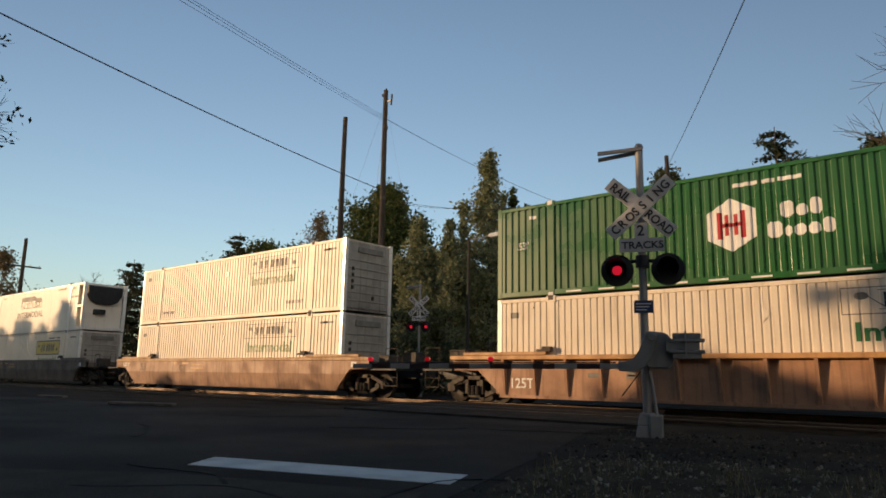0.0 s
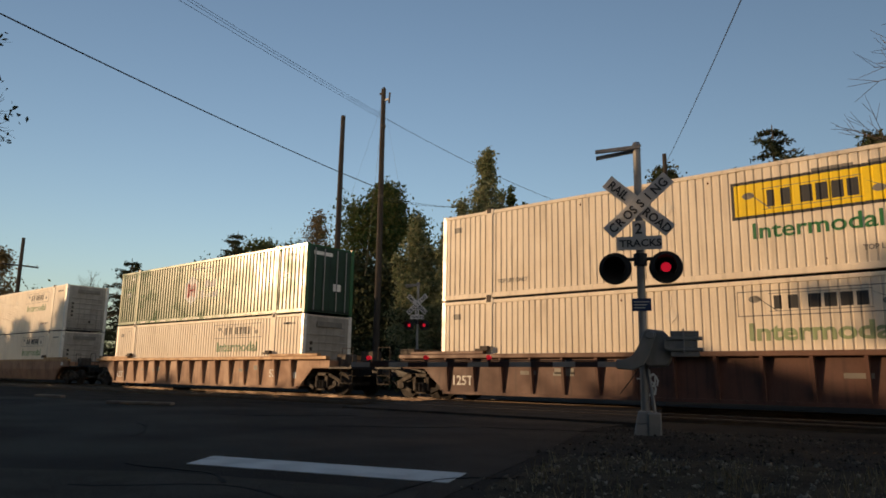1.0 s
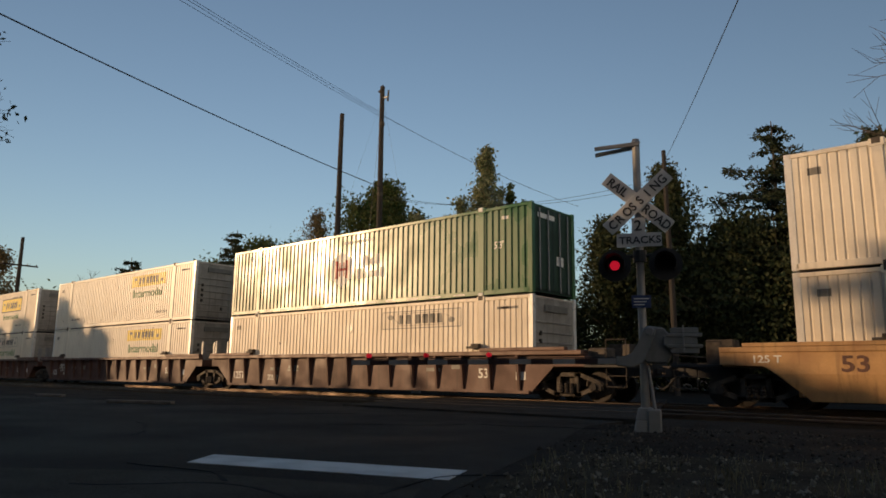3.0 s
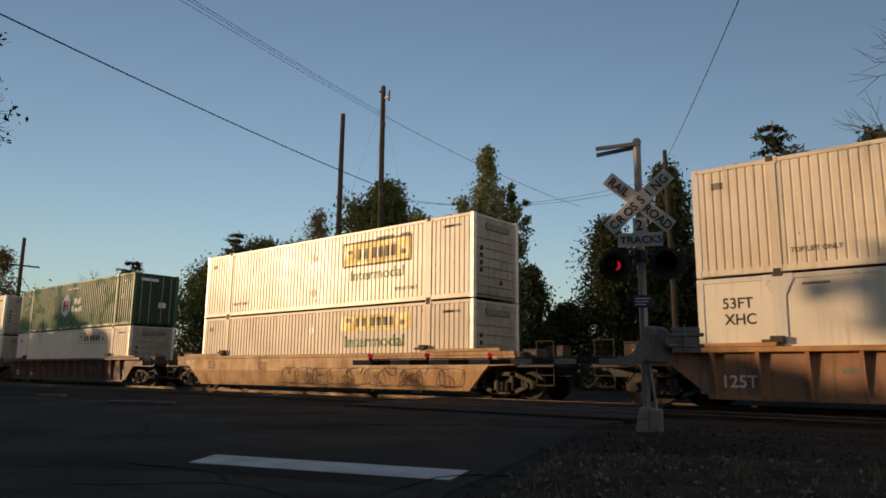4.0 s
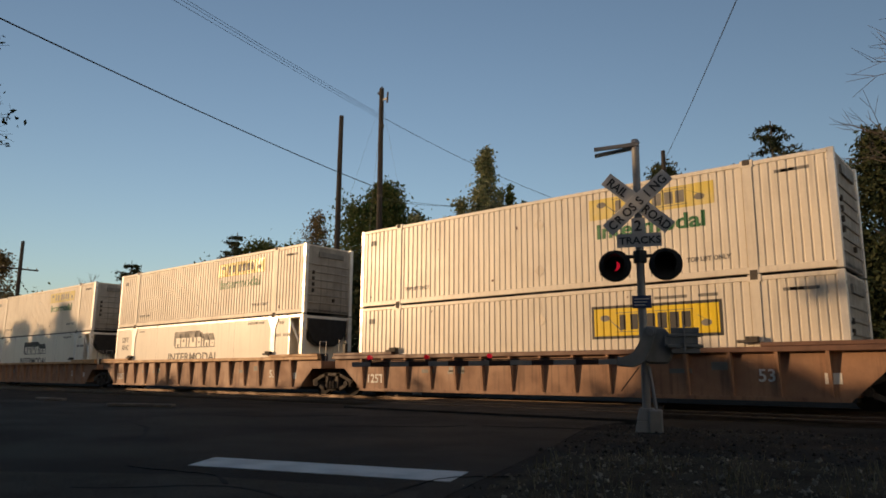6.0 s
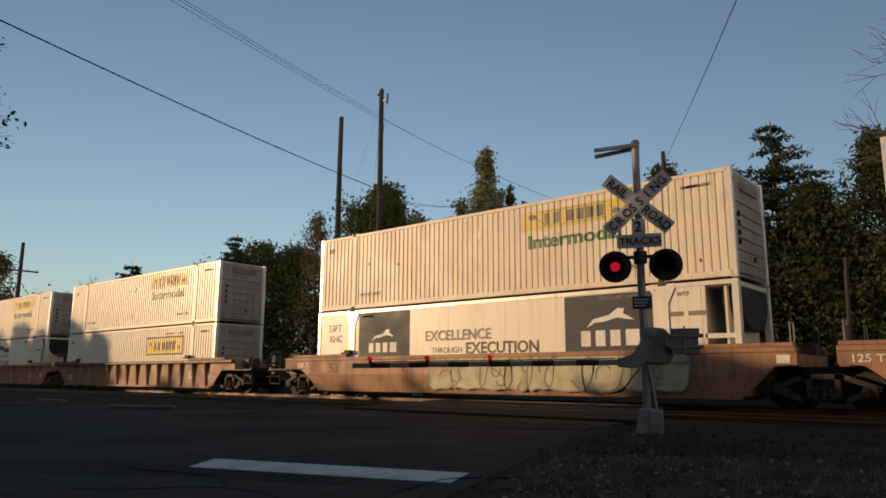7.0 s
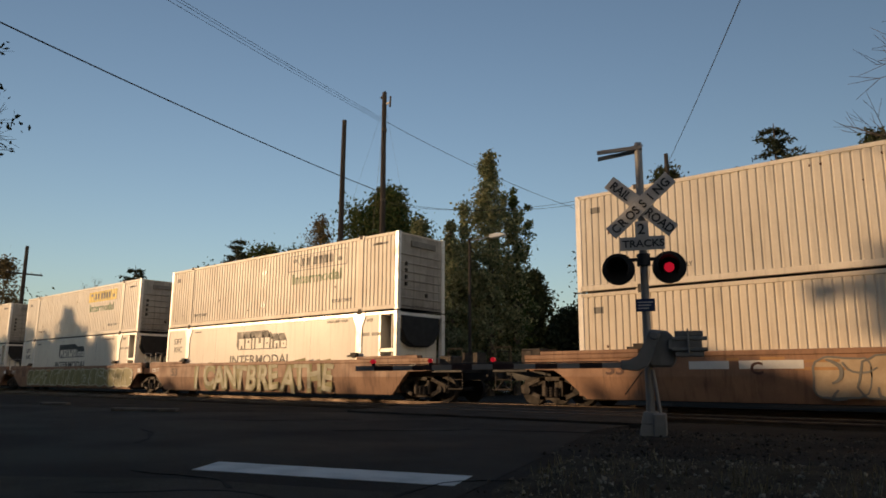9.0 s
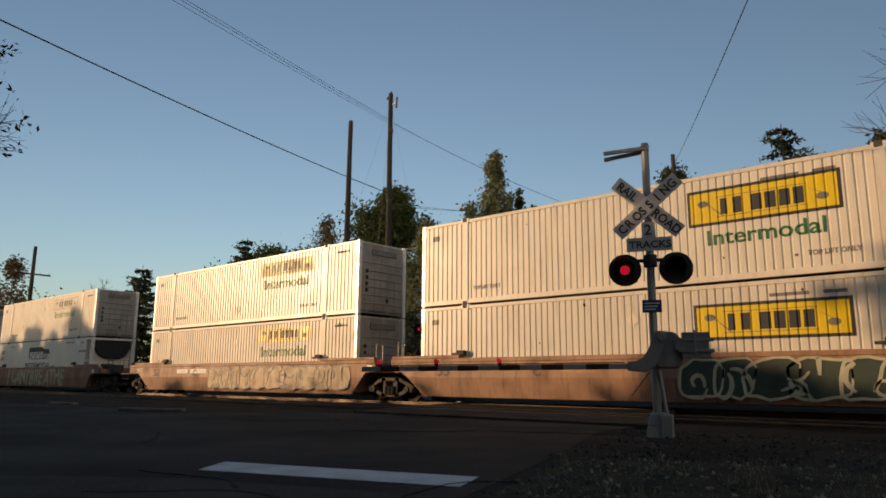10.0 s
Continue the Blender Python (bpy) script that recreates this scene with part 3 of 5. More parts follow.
def shape(c, up, name, outline, proud, material, label=""):
    """A flat painted outline of (x, z) on the near side."""
    part(name, drape(slab(bmesh.new(), outline, -HALF - 0.004 - proud, -HALF + 0.006), c["finish"]), material, c, label, up)


def letters(c, up, words, x, z, size, material, wide=1.0, bold=0.004):
    def make():
        bm = bmesh.new()
        bm.from_mesh(text_mesh(words, size, material, wide, bold, 0.003))
        bmesh.ops.translate(bm, verts=bm.verts[:], vec=(x, -HALF - 0.006, z))
        return mesh_of("lettering", drape(bm, c["finish"]), material)
    part("lettering", kept(("laid", words, x, z, size, material.name, c["finish"]), make), None, c, m=up)


def yellow_sign(c, up, look_, low):
    """The company panel with bars for its name, and the word below it. look_: fresh, old, pale, framed, framed_old, framed_plain."""
    framed = look_.startswith("framed")
    x, W = 9.66, 3.68
    if framed:
        z, H = (1.45, 0.92) if low else (1.5, 0.97)
    else:
        z, H = (1.98, 0.62) if low else (1.93, 0.66)
    back = {"fresh": "yellow", "old": "yellow_old", "pale": "cream", "framed": "yellow", "framed_old": "yellow_old", "framed_plain": "yellow", "outline": "cream", "outline_plain": "cream"}[look_]
    e = 0.08 if framed else 0.025
    if framed or back == "cream":
        decal(c, up, "logo_frame", M["ink"] if look_ in ("framed", "framed_plain") else M["ink_old"], x, x + W, z, z + H)
    decal(c, up, "logo_panel", M[back], x + e, x + W - e, z + e, z + H - e, 0.003)
    ink = M["ink_old"] if look_ == "old" or look_ == "framed_old" else M["ink"]
    # bars of the name's letter sizes, and the scroll drawn round them
    bx, bz, bh = x + 0.86, z + H * 0.26, min(0.42, H * 0.52)
    for w, gap in ((0.17, 0.15), (0.22, 0.22), (0.27, 0.07), (0.26, 0.07), (0.26, 0.07), (0.24, 0.05)):
        decal(c, up, "logo_bar", ink, bx, bx + w, bz, bz + bh, 0.006)
        bx += w + gap
    thin = M["ink_old"]
    for z0 in (bz - 0.06, bz + bh + 0.045):
        decal(c, up, "logo_line", thin, x + 0.75, x + W - 0.75, z0, z0 + 0.016, 0.005)
    for sgn, cx in ((1, x + 0.42), (-1, x + W - 0.42)):
        zz = bz + bh * (0.8 if sgn > 0 else 0.25)
        k = 10
        outer = [(cx + 0.15 * math.cos(6.28 * i / k), zz + 0.09 * math.sin(6.28 * i / k)) for i in range(k)]
        shape(c, up, "logo_scroll", outer, 0.005, thin)
        shape(c, up, "logo_scroll", [(cx, zz + 0.09), (cx, zz + 0.07), (cx + sgn * 0.5, bz - 0.06 if sgn > 0 else bz + bh + 0.05), (cx + sgn * 0.54, bz - 0.05 if sgn > 0 else bz + bh + 0.06)], 0.005, thin)
    if not look_.endswith("plain"):
        word = M["ink_pale"] if look_ in ("pale", "framed_old") else M["ink_green"]
        if framed:
            letters(c, up, "Intermodal", 10.1, 0.98, 0.56, word, 1.16, 0.008)
        else:
            letters(c, up, "Intermodal", 9.88, 1.40, 0.58, word, 1.24, 0.016)


def marks(c, up):
    """Small stencils that cannot be read, the lifting notice and two blank placard holders."""
    for z in (0.66, 2.08):
        shape(c, up, "placard_holder", [(7.95, z - 0.2), (8.14, z), (7.95, z + 0.2), (7.76, z)], 0.012, M["white" if c["finish"] == "cream" else "cream"], "blank diamond placard holder")
    decal(c, up, "placard_strip", M["white" if c["finish"] == "cream" else "cream"], 7.93, 7.97, 2.32, 2.62, 0.008)
    for x in (2.3, 12.5):
        letters(c, up, "TOP LIFT ONLY", x, 0.46, 0.17, M["ink_old"], 0.95)
    for x, w in ((LEN - 1.35, 0.8), (LEN - 1.2, 0.3), (LEN - 4.6, 0.9), (LEN - 3.4, 0.5)):
        decal(c, up, "stencil_bar", M["ink_old"], x, x + w, HC - 0.42, HC - 0.34)
    decal(c, up, "stencil_bar", M["ink_old"], 0.5, 0.8, HC - 0.6, HC - 0.42)


def rust(c, up, seed):
    """Dents and rust spots of their own shape on the near side."""
    rnd = random.Random(seed)
    for i in range(8):
        x, z, s = rnd.uniform(0.5, LEN - 0.6), rnd.choice((0.35, 0.5, HC - 0.3, rnd.uniform(0.4, 2.5))), rnd.uniform(0.015, 0.05)
        pts = [(x + s * rnd.uniform(0.5, 1.1) * math.cos(a), z + s * rnd.uniform(0.6, 1.7) * math.sin(a)) for a in (0, 0.9, 1.8, 2.7, 3.6, 4.5, 5.4)]
        shape(c, up, "rust_spot", pts, 0.0, M["rust"])


LOOKS = {"fresh": "white corrugated container with a bright yellow panel and green lettering", "old": "white corrugated container with a faded yellow panel and green lettering",
         "pale": "weathered white corrugated container with outlined panel and pale lettering", "framed": "white corrugated container with a dark-framed yellow panel and green lettering",
         "framed_old": "weathered white corrugated container with a faded framed panel", "framed_plain": "white corrugated container with a dark-framed yellow panel",
         "outline": "cream corrugated container with an outlined panel and green lettering", "outline_plain": "cream corrugated container with a thinly outlined panel"}


def white_box(k, z, sign, style="cream", rear="nose"):
    c, up = container(k, z, style, LOOKS[sign], rear)
    yellow_sign(c, up, sign, z < 1)
    marks(c, up)
    rust(c, up, k * 10 + int(z))
    return c


def green_box(k, z):
    c, up = container(k, z, "green", "dark green corrugated container with a white hexagon and white lettering bars", "doors")
    hexa = [(7.33 + 0.70 * math.sin(a), 1.47 + 0.70 * math.cos(a)) for a in [i * math.pi / 3 for i in range(6)]]
    shape(c, up, "hexagon", hexa, 0.0, M["ink_white"], "white hexagon with red bars")
    for x0, x1, z0, z1 in ((6.98, 7.1, 1.12, 1.82), (7.16, 7.27, 1.2, 1.74), (7.39, 7.5, 1.2, 1.74), (7.56, 7.68, 1.12, 1.82), (7.1, 7.56, 1.42, 1.52)):
        decal(c, up, "logo_bar", M["ink_red"], x0, x1, z0, z1, 0.004)
    # plain rounded bars in place of the name
    for bx, bz, ws in ((8.52, 1.5, ((0.3, 0.4), (0.26, 0.28), (0.26, 0.4))), (8.2, 1.02, ((0.34, 0.4), (0.17, 0.28), (0.26, 0.28), (0.26, 0.28), (0.26, 0.36)))):
        for w, h in ws:
            r = 0.07
            shape(c, up, "logo_bar", [(bx + r, bz), (bx + w - r, bz), (bx + w, bz + r), (bx + w, bz + h - r), (bx + w - r, bz + h), (bx + r, bz + h), (bx, bz + h - r), (bx, bz + r)], 0.0, M["ink_white"])
            bx += w + 0.05
    for x, w in ((7.4, 0.62), (8.12, 0.3), (8.5, 0.55), (LEN - 1.2, 0.3), (1.2, 0.25)):
        decal(c, up, "stencil_bar", M["ink_white"], x, x + w, HC - 0.45, HC - 0.35)
    letters(c, up, "53'", LEN - 1.5, 1.5, 0.32, M["ink_white"], 1.1)
    letters(c, up, "53'", 0.75, 1.5, 0.32, M["ink_white"], 1.1)
    return c


def reefer(k, z, livery):
    """A smooth-sided refrigerated box with its cooling unit in an open frame at the trailing end."""
    c = thing("container", pose(START[k], FAR, 0), "smooth white refrigerated container with dark lettering and a black cooling unit", "shipping container", "containers on the train")
    ROLLING.append((c, START[k]))
    c["finish"] = "smooth"
    up = pose(0, 0, z)
    B = LEN - 0.95
    bm = box(bmesh.new(), 0.03, B, -HALF, HALF, 0.05, HC - 0.03)
    part("body", mesh_of("body", bm, M["smooth"], 0.02), None, c, m=up)
    for s, turn in ((1, up), (-1, up @ FLIP)):
        part("top_rail", plain_mesh("rr_hi", "top_rail", M["bright"], 0.008, (0.1, LEN - 0.1, -HALF - 0.02, -HALF + 0.09, HC - 0.13, HC - 0.01)), None, c, m=turn)
        part("bottom_rail", plain_mesh("rr_lo", "bottom_rail", M["smooth"], 0.008, (0.1, LEN - 0.1, -HALF - 0.02, -HALF + 0.1, 0.0, 0.16)), None, c, m=turn)
        for x in (0, LEN - 0.17):
            part("corner_post", plain_mesh("r_post", "corner_post", M["bright"], 0.012, (0, 0.17, -HALF - 0.025, -HALF + 0.17, 0, HC)), None, c, m=turn @ pose(x, 0, 0))
    for x in (1.8, LEN - 2.16):
        lift = kept("r_lift", lambda: mesh_of("lift_post", slab(bmesh.new(), [(0.04, 0), (0.32, 0), (0.32, 2.35), (0.52, 2.72), (0.52, HC), (-0.16, HC), (-0.16, 2.72), (0.04, 2.35)], -HALF - 0.035, -HALF + 0.1), M["bright"], 0.01))
        part("lift_post", lift, None, c, "bright bare metal lift post", up @ pose(x, 0, 0))
        part("lift_casting", plain_mesh("r_cast", "lift_casting", M["grime"], 0.01, (0.06, 0.3, -HALF - 0.05, -HALF + 0.12, HC - 0.06, HC + 0.05)), None, c, m=up @ pose(x, 0, 0))
    seam = plain_mesh("r_seam", "panel_seam", M["ink_old"], 0, (0, 0.008, -HALF - 0.002, -HALF + 0.01, 0.16, HC - 0.13))
    for x in (4.4, 6.7, 9.0, 11.3):
        part("panel_seam", seam, None, c, m=up @ pose(x, 0, 0))
    # open end frame and cooling unit
    fr = bmesh.new()
    box(fr, B, B + 0.1, -HALF, -HALF + 0.09, 0.02, HC - 0.1)
    if livery == "brace":
        rod(fr, (B + 0.08, -HALF + 0.04, HC - 0.25), (LEN - 0.12, -HALF + 0.04, 1.5), 0.045, n=6)
        rod(fr, (B + 0.08, -HALF + 0.04, 0.2), (LEN - 0.12, -HALF + 0.04, 1.5), 0.045, n=6)
    else:
        box(fr, B + 0.05, LEN - 0.1, -HALF, -HALF + 0.08, 1.4, 1.52)
    box(fr, B, LEN - 0.05, -HALF + 0.1, HALF - 0.1, HC - 0.16, HC - 0.04)
    box(fr, B, LEN - 0.05, -HALF + 0.05, HALF - 0.05, 0.04, 0.2)
    part("end_frame", fr, M["bright"], c, "open white steel end frame", up)
    unit = slab(bmesh.new(), [(-1.05, 2.74), (1.05, 2.74), (1.05, 2.2), (0.78, 1.78), (0.4, 1.6), (-0.4, 1.6), (-0.78, 1.78), (-1.05, 2.2)], 0, 0.5)
    part("cooling_unit", mesh_of("cooling_unit", unit, M["black"], 0.05), None, c, "black rounded cooling unit", up @ pose(LEN - 0.52, 0, 0, 0, 0, 90) @ pose(0, -0.5, 0))
    part("end_panel", plain_mesh("r_endp", "end_panel", M["smooth"], 0.01, (B + 0.55, B + 0.62, -HALF + 0.1, HALF - 0.1, 0.2, 2.74)), None, c, "grimy white panel behind the cooling unit", up)
    part("fuel_box", plain_mesh("r_tank", "fuel_box", M["black"], 0.03, (LEN - 0.4, LEN - 0.02, -0.55, 0.1, 0.98, 1.3)), None, c, m=up)
    letters(c, up, "53FT", 0.62, 2.10, 0.38, M["ink"], 0.95)
    letters(c, up, "XHC", 0.66, 1.70, 0.38, M["ink"], 0.95)
    letters(c, up, "STACK LIMIT 3 HIGH", 12.3, 2.58, 0.13, M["ink_old"], 1.0)
    letters(c, up, "WTP", 14.55, 2.52, 0.16, M["ink_old"], 1.0)
    decal(c, up, "stencil_bar", M["ink_old"], 2.5, 3.1, 2.58, 2.64)
    for x, w in ((14.36, 0.36), (14.84, 0.46)):
        decal(c, up, "stencil_bar", M["ink_old"], x, x + w, 2.0, 2.12)
    if livery == "slate":
        for x, w, s in ((2.33, 2.6, 0.78), (11.15, 2.72, 1.0)):
            decal(c, up, "logo_panel", M["slate"], x, x + w, 0.18, HC - 0.15, 0.0)
            cx, zb = x + w / 2 + (0.0 if s < 1 else 0.12), 1.28
            for i in range(4):
                w0 = 0.3 * s if i < 3 else 0.42 * s
                bx = cx - 0.95 * s + i * 0.46 * s
                decal(c, up, "logo_bar", M["ink_white"], bx, bx + w0, zb, zb + 0.44 * s, 0.004)
            zh = zb + 0.62 * s
            shape(c, up, "logo_shape", [(cx - 0.78 * s, zh - 0.1 * s), (cx - 0.55 * s, zh + 0.14 * s), (cx - 0.05 * s, zh + 0.24 * s), (cx + 0.2 * s, zh + 0.42 * s), (cx + 0.42 * s, zh + 0.4 * s), (cx + 0.36 * s, zh + 0.28 * s), (cx + 0.7 * s, zh + 0.08 * s), (cx + 0.5 * s, zh + 0.1 * s), (cx + 0.2 * s, zh + 0.16 * s), (cx - 0.2 * s, zh + 0.06 * s), (cx - 0.5 * s, zh + 0.04 * s)], 0.004, M["ink_white"], "white running shape")
        letters(c, up, "EXCELLENCE", 5.65, 1.62, 0.47, M["ink_old"], 1.02, 0.012)
        letters(c, up, "THROUGH", 5.95, 1.2, 0.27, M["ink_old"], 1.0)
        letters(c, up, "EXECUTION", 7.42, 1.17, 0.5, M["ink"], 1.02, 0.012)
        return c
    # slanting dark block shapes with pale faces in place of the company's name
    bx, zb = 6.28, 1.68
    for order, (w, h, solid) in enumerate(((0.46, 0.52, 1), (0.48, 0.52, 1), (0.2, 0.52, 1), (0.62, 0.52, 1), (0.4, 0.52, 1), (0.17, 0.44, 0), (0.42, 0.36, 0), (0.4, 0.36, 0))):
        dx, dz = -0.16, 0.28
        shade = [(bx, zb), (bx + w, zb), (bx + w, zb + h), (bx + w + dx, zb + h + dz), (bx + dx, zb + h + dz), (bx + dx, zb + dz * 0.6)]
        shape(c, up, "logo_block", shade, 0.0, M["ink"])
        decal(c, up, "logo_bar", M["smooth"], bx + 0.035, bx + w - 0.025, zb + 0.04, zb + h - 0.03, 0.006)
        cut = ((0.0, 0.34), (0.55, 0.8), (0.0, 0.0), (0.5, 1.0), (0.4, 0.55), (0.7, 0.78), (0.0, 0.6), (0.45, 0.6))[order]
        if cut[1]:
            decal(c, up, "logo_stroke", M["ink"], bx + w * 0.4, bx + w * 0.66, zb + 0.03 + h * cut[0] * 0.9, zb + 0.03 + h * cut[1] * 0.9, 0.009)
        bx += w + (0.04 if solid else 0.06)
    letters(c, up, "INTERMODAL", 5.62, 1.06, 0.55, M["ink"], 1.3, 0.008)
    return c


def bogie(c, x):
    """A three-piece freight truck: side frames, bolster, four wheels on two axles."""
    b = part("bogie", box(bmesh.new(), -0.22, 0.22, -0.95, 0.95, 0.45, 0.72), M["grime"], c, "grimy cast steel truck", pose(x, 0, 0), 0.02)

    def frame_mesh():
        bm = bmesh.new()
        for a, z in (((-1.1, 0.52), (-0.4, 0.78)), ((-0.4, 0.78), (0.4, 0.78)), ((0.4, 0.78), (1.1, 0.52)),
                     ((-1.0, 0.46), (-0.4, 0.22)), ((-0.4, 0.22), (0.4, 0.22)), ((0.4, 0.22), (1.0, 0.46)), ((-0.3, 0.22), (-0.3, 0.78)), ((0.3, 0.22), (0.3, 0.78))):
            d = Vector((z[0] - a[0], z[1] - a[1])).normalized()
            nx, nz = -d.y * 0.058, d.x * 0.058
            ex, ez = d.x * 0.05, d.y * 0.05
            slab(bm, [(a[0] - ex + nx, a[1] - ez + nz), (z[0] + ex + nx, z[1] + ez + nz), (z[0] + ex - nx, z[1] + ez - nz), (a[0] - ex - nx, a[1] - ez - nz)], -1.13, -1.0)
        for sx in (-0.95, 0.95):
            box(bm, sx - 0.14, sx + 0.14, -1.15, -0.98, 0.34, 0.58)
        return mesh_of("side_frame", bm, M["grime"])
    sf = kept("side_frame", frame_mesh)

    def spring():
        bm = bmesh.new()
        n, rings = 8, []
        for i in range(9):
            r = 0.078 if i % 2 else 0.058
            rings.append([bm.verts.new((r * math.cos(2 * math.pi * a / n), -1.16 + r * math.sin(2 * math.pi * a / n), 0.24 + i * 0.037)) for a in range(n)])
        for p, q in zip(rings, rings[1:]):
            for a in range(n):
                bm.faces.new((p[a], p[(a + 1) % n], q[(a + 1) % n], q[a]))
        bm.faces.new(rings[0][::-1])
        bm.faces.new(rings[-1])
        return mesh_of("spring", bm, M["wheel"])
    for turn in (pose(0, 0, 0), pose(0, 0, 0, 0, 0, 180)):
        part("side_frame", sf, None, b, m=turn)
        for sx in (-0.17, 0, 0.17):
            part("spring", kept("spring", spring), None, b, m=turn @ pose(sx, 0, 0))

    def wheel_mesh():
        bm = bmesh.new()
        rod(bm, (0, -0.80, 0), (0, -0.67, 0), 0.43, 0.43, 24)
        rod(bm, (0, -0.67, 0), (0, -0.64, 0), 0.46, 0.46, 24)
        rod(bm, (0, -0.84, 0), (0, -0.79, 0), 0.12, 0.16, 12)
        rod(bm, (0, -1.2, 0), (0, -0.8, 0), 0.11, 0.11, 10)
        return mesh_of("wheel", bm, M["wheel"], 0.0)
    for ax in (-0.85, 0.85):
        for turn in (0, 180):
            part("wheel", kept("wheel", wheel_mesh), None, b, m=pose(ax, 0, 0.43, 0, 0, turn))
        part("axle", kept("axle", lambda: mesh_of("axle", rod(bmesh.new(), (0, -0.7, 0), (0, 0.7, 0), 0.08), M["grime"])), None, b, m=pose(ax, 0, 0.43))


def well_car(k, ribbed, paint, chord, lead_free, trail_free, label):
    """One platform of a double-stack car. lead_free / trail_free: that end has a truck and coupler of its own."""
    c = thing("well_car", pose(START[k], FAR, 0), label, "well car", "well cars of the train")
    ROLLING.append((c, START[k]))
    over0, over1 = (1.75 if lead_free else 1.25), (1.75 if trail_free else 1.25)

    def side_mesh(e0, e1):
        prof = [(0.25, 0.22), (LEN - 0.1, 0.22), (LEN + 0.75, 1.02), (e1, 1.05), (e1, 1.36), (e0, 1.36), (e0, 1.05), (-0.75, 1.02)]
        bm = bmesh.new()
        if ribbed:
            slab(bm, prof, -1.345, -1.31)
            box(bm, 0.2, LEN - 0.1, -1.43, -1.31, 0.2, 0.29)
        else:
            # upper half upright, lower half tucked under
            low = [(0.25, 0.22), (LEN - 0.1, 0.22), (LEN + 0.55, 0.84), (-0.45, 0.84)]
            up_ = [(-0.45, 0.84), (LEN + 0.55, 0.84), (LEN + 0.75, 1.02), (e1, 1.05), (e1, 1.36), (e0, 1.36), (e0, 1.05), (-0.75, 1.02)]
            a = [bm.verts.new((x, -1.50, z)) for x, z in up_]
            b = [bm.verts.new((x, -1.40 if z < 0.5 else -1.50, z)) for x, z in low]
            bm.faces.new(a)
            bm.faces.new(b)
            slab(bm, prof, -1.36, -1.33)
            bmesh.ops.remove_doubles(bm, verts=bm.verts[:], dist=0.001)
        return mesh_of("side_wall", bm, paint)
    def chord_mesh(e0, e1):
        return plain_mesh(("chord", e0, e1), "top_chord", chord, 0.015, (e0, e1, -1.53, -1.33, 1.34, 1.47))

    rib = kept(("gusset", paint.name), lambda: mesh_of("rib", slab(bmesh.new(), [(-1.53, 1.345), (-1.33, 1.345), (-1.33, 0.28), (-1.40, 0.28)], -0.04, 0.04), paint))
    walkm = plain_mesh("walkway", "walkway", chord, 0.01, (-1.2, 1.9, -1.52, -1.32, 1.475, 1.57))
    for turn in (pose(0, 0, 0), FLIP):
        a, b = (over0, over1) if turn is not FLIP else (over1, over0)
        part("side_wall", kept(("wside", ribbed, paint.name, a, b), lambda: side_mesh(-a, LEN + b)), None, c, m=turn)
        part("top_chord", chord_mesh(-a, LEN + b), None, c, "worn steel top chord", turn)
        if ribbed:
            for i in range(15):
                part("rib", rib, None, c, m=turn @ pose(0.35 + i * 1.095, 0, 0) @ pose(0, 0, 0, 0, 0, 90) @ Matrix.Diagonal((1, -1, 1, 1)))
        for x in (0, LEN - 0.7):
            part("walkway", walkm, None, c, m=turn @ pose(x, 0, 0))
        part("corner_lock", plain_mesh("lock", "corner_lock", M["grime"], 0.01, (1.75, 2.05, -1.5, -1.33, 1.57, 1.72), (1.55, 1.75, -1.48, -1.36, 1.57, 1.64)), None, c, m=turn)
        part("corner_lock", plain_mesh("lock", "corner_lock", M["grime"], 0.01, (1.75, 2.05, -1.5, -1.33, 1.57, 1.72)), None, c, m=turn @ pose(LEN - 4.0, 0, 0))
    part("well_floor", plain_mesh("wfloor", "well_floor", M["black"], 0, (0.1, LEN, -1.34, 1.34, 0.2, 0.3)), None, c)
    for end, free, turn in ((0, lead_free, pose(0, 0, 0)), (1, trail_free, FLIP)):
        deck = plain_mesh(("deck", free), "end_deck", paint, 0.01, (-1.75 if free else -1.25, 0.05, -1.34, 1.34, 1.0, 1.3), (-0.05, 0.1, -1.3, 1.3, 0.3, 1.3))
        part("end_deck", deck, None, c, m=turn)
        if free:
            part("draft_sill", plain_mesh("sill", "draft_sill", M["black"], 0.01, (-3.3, -1.6, -0.3, 0.3, 0.72, 1.12), (-3.05, -2.9, -1.35, 1.35, 0.98, 1.12), (-3.05, -1.75, -1.4, -1.1, 0.98, 1.06), (-3.05, -1.75, 1.1, 1.4, 0.98, 1.06)), None, c, m=turn)
            part("coupler", plain_mesh("coupler", "coupler", M["grime"], 0.03, (-3.72, -3.3, -0.1, 0.1, 0.78, 0.98), (-3.74, -3.5, -0.18, 0.16, 0.72, 1.04)), None, c, "rusty cast coupler", turn)
            rails = bmesh.new()
            for y in (-1.3, 1.3):
                for x in (-3.0, -2.4):
                    rod(rails, (x, y, 0.45), (x, y, 1.75), 0.014, n=6)
                rod(rails, (-3.0, y, 1.75), (-2.4, y, 1.75), 0.014, n=6)
                rod(rails, (-3.0, y, 0.75), (-2.4, y, 0.75), 0.014, n=6)
                rod(rails, (-3.0, y, 0.45), (-2.4, y, 0.45), 0.022, n=6)
            rod(rails, (-3.0, -1.3, 1.3), (-3.0, 1.3, 1.3), 0.02, n=6)
            part("grab_rail", rails, M["grime"], c, "thin steel grab rails and step", turn)
            hose = bmesh.new()
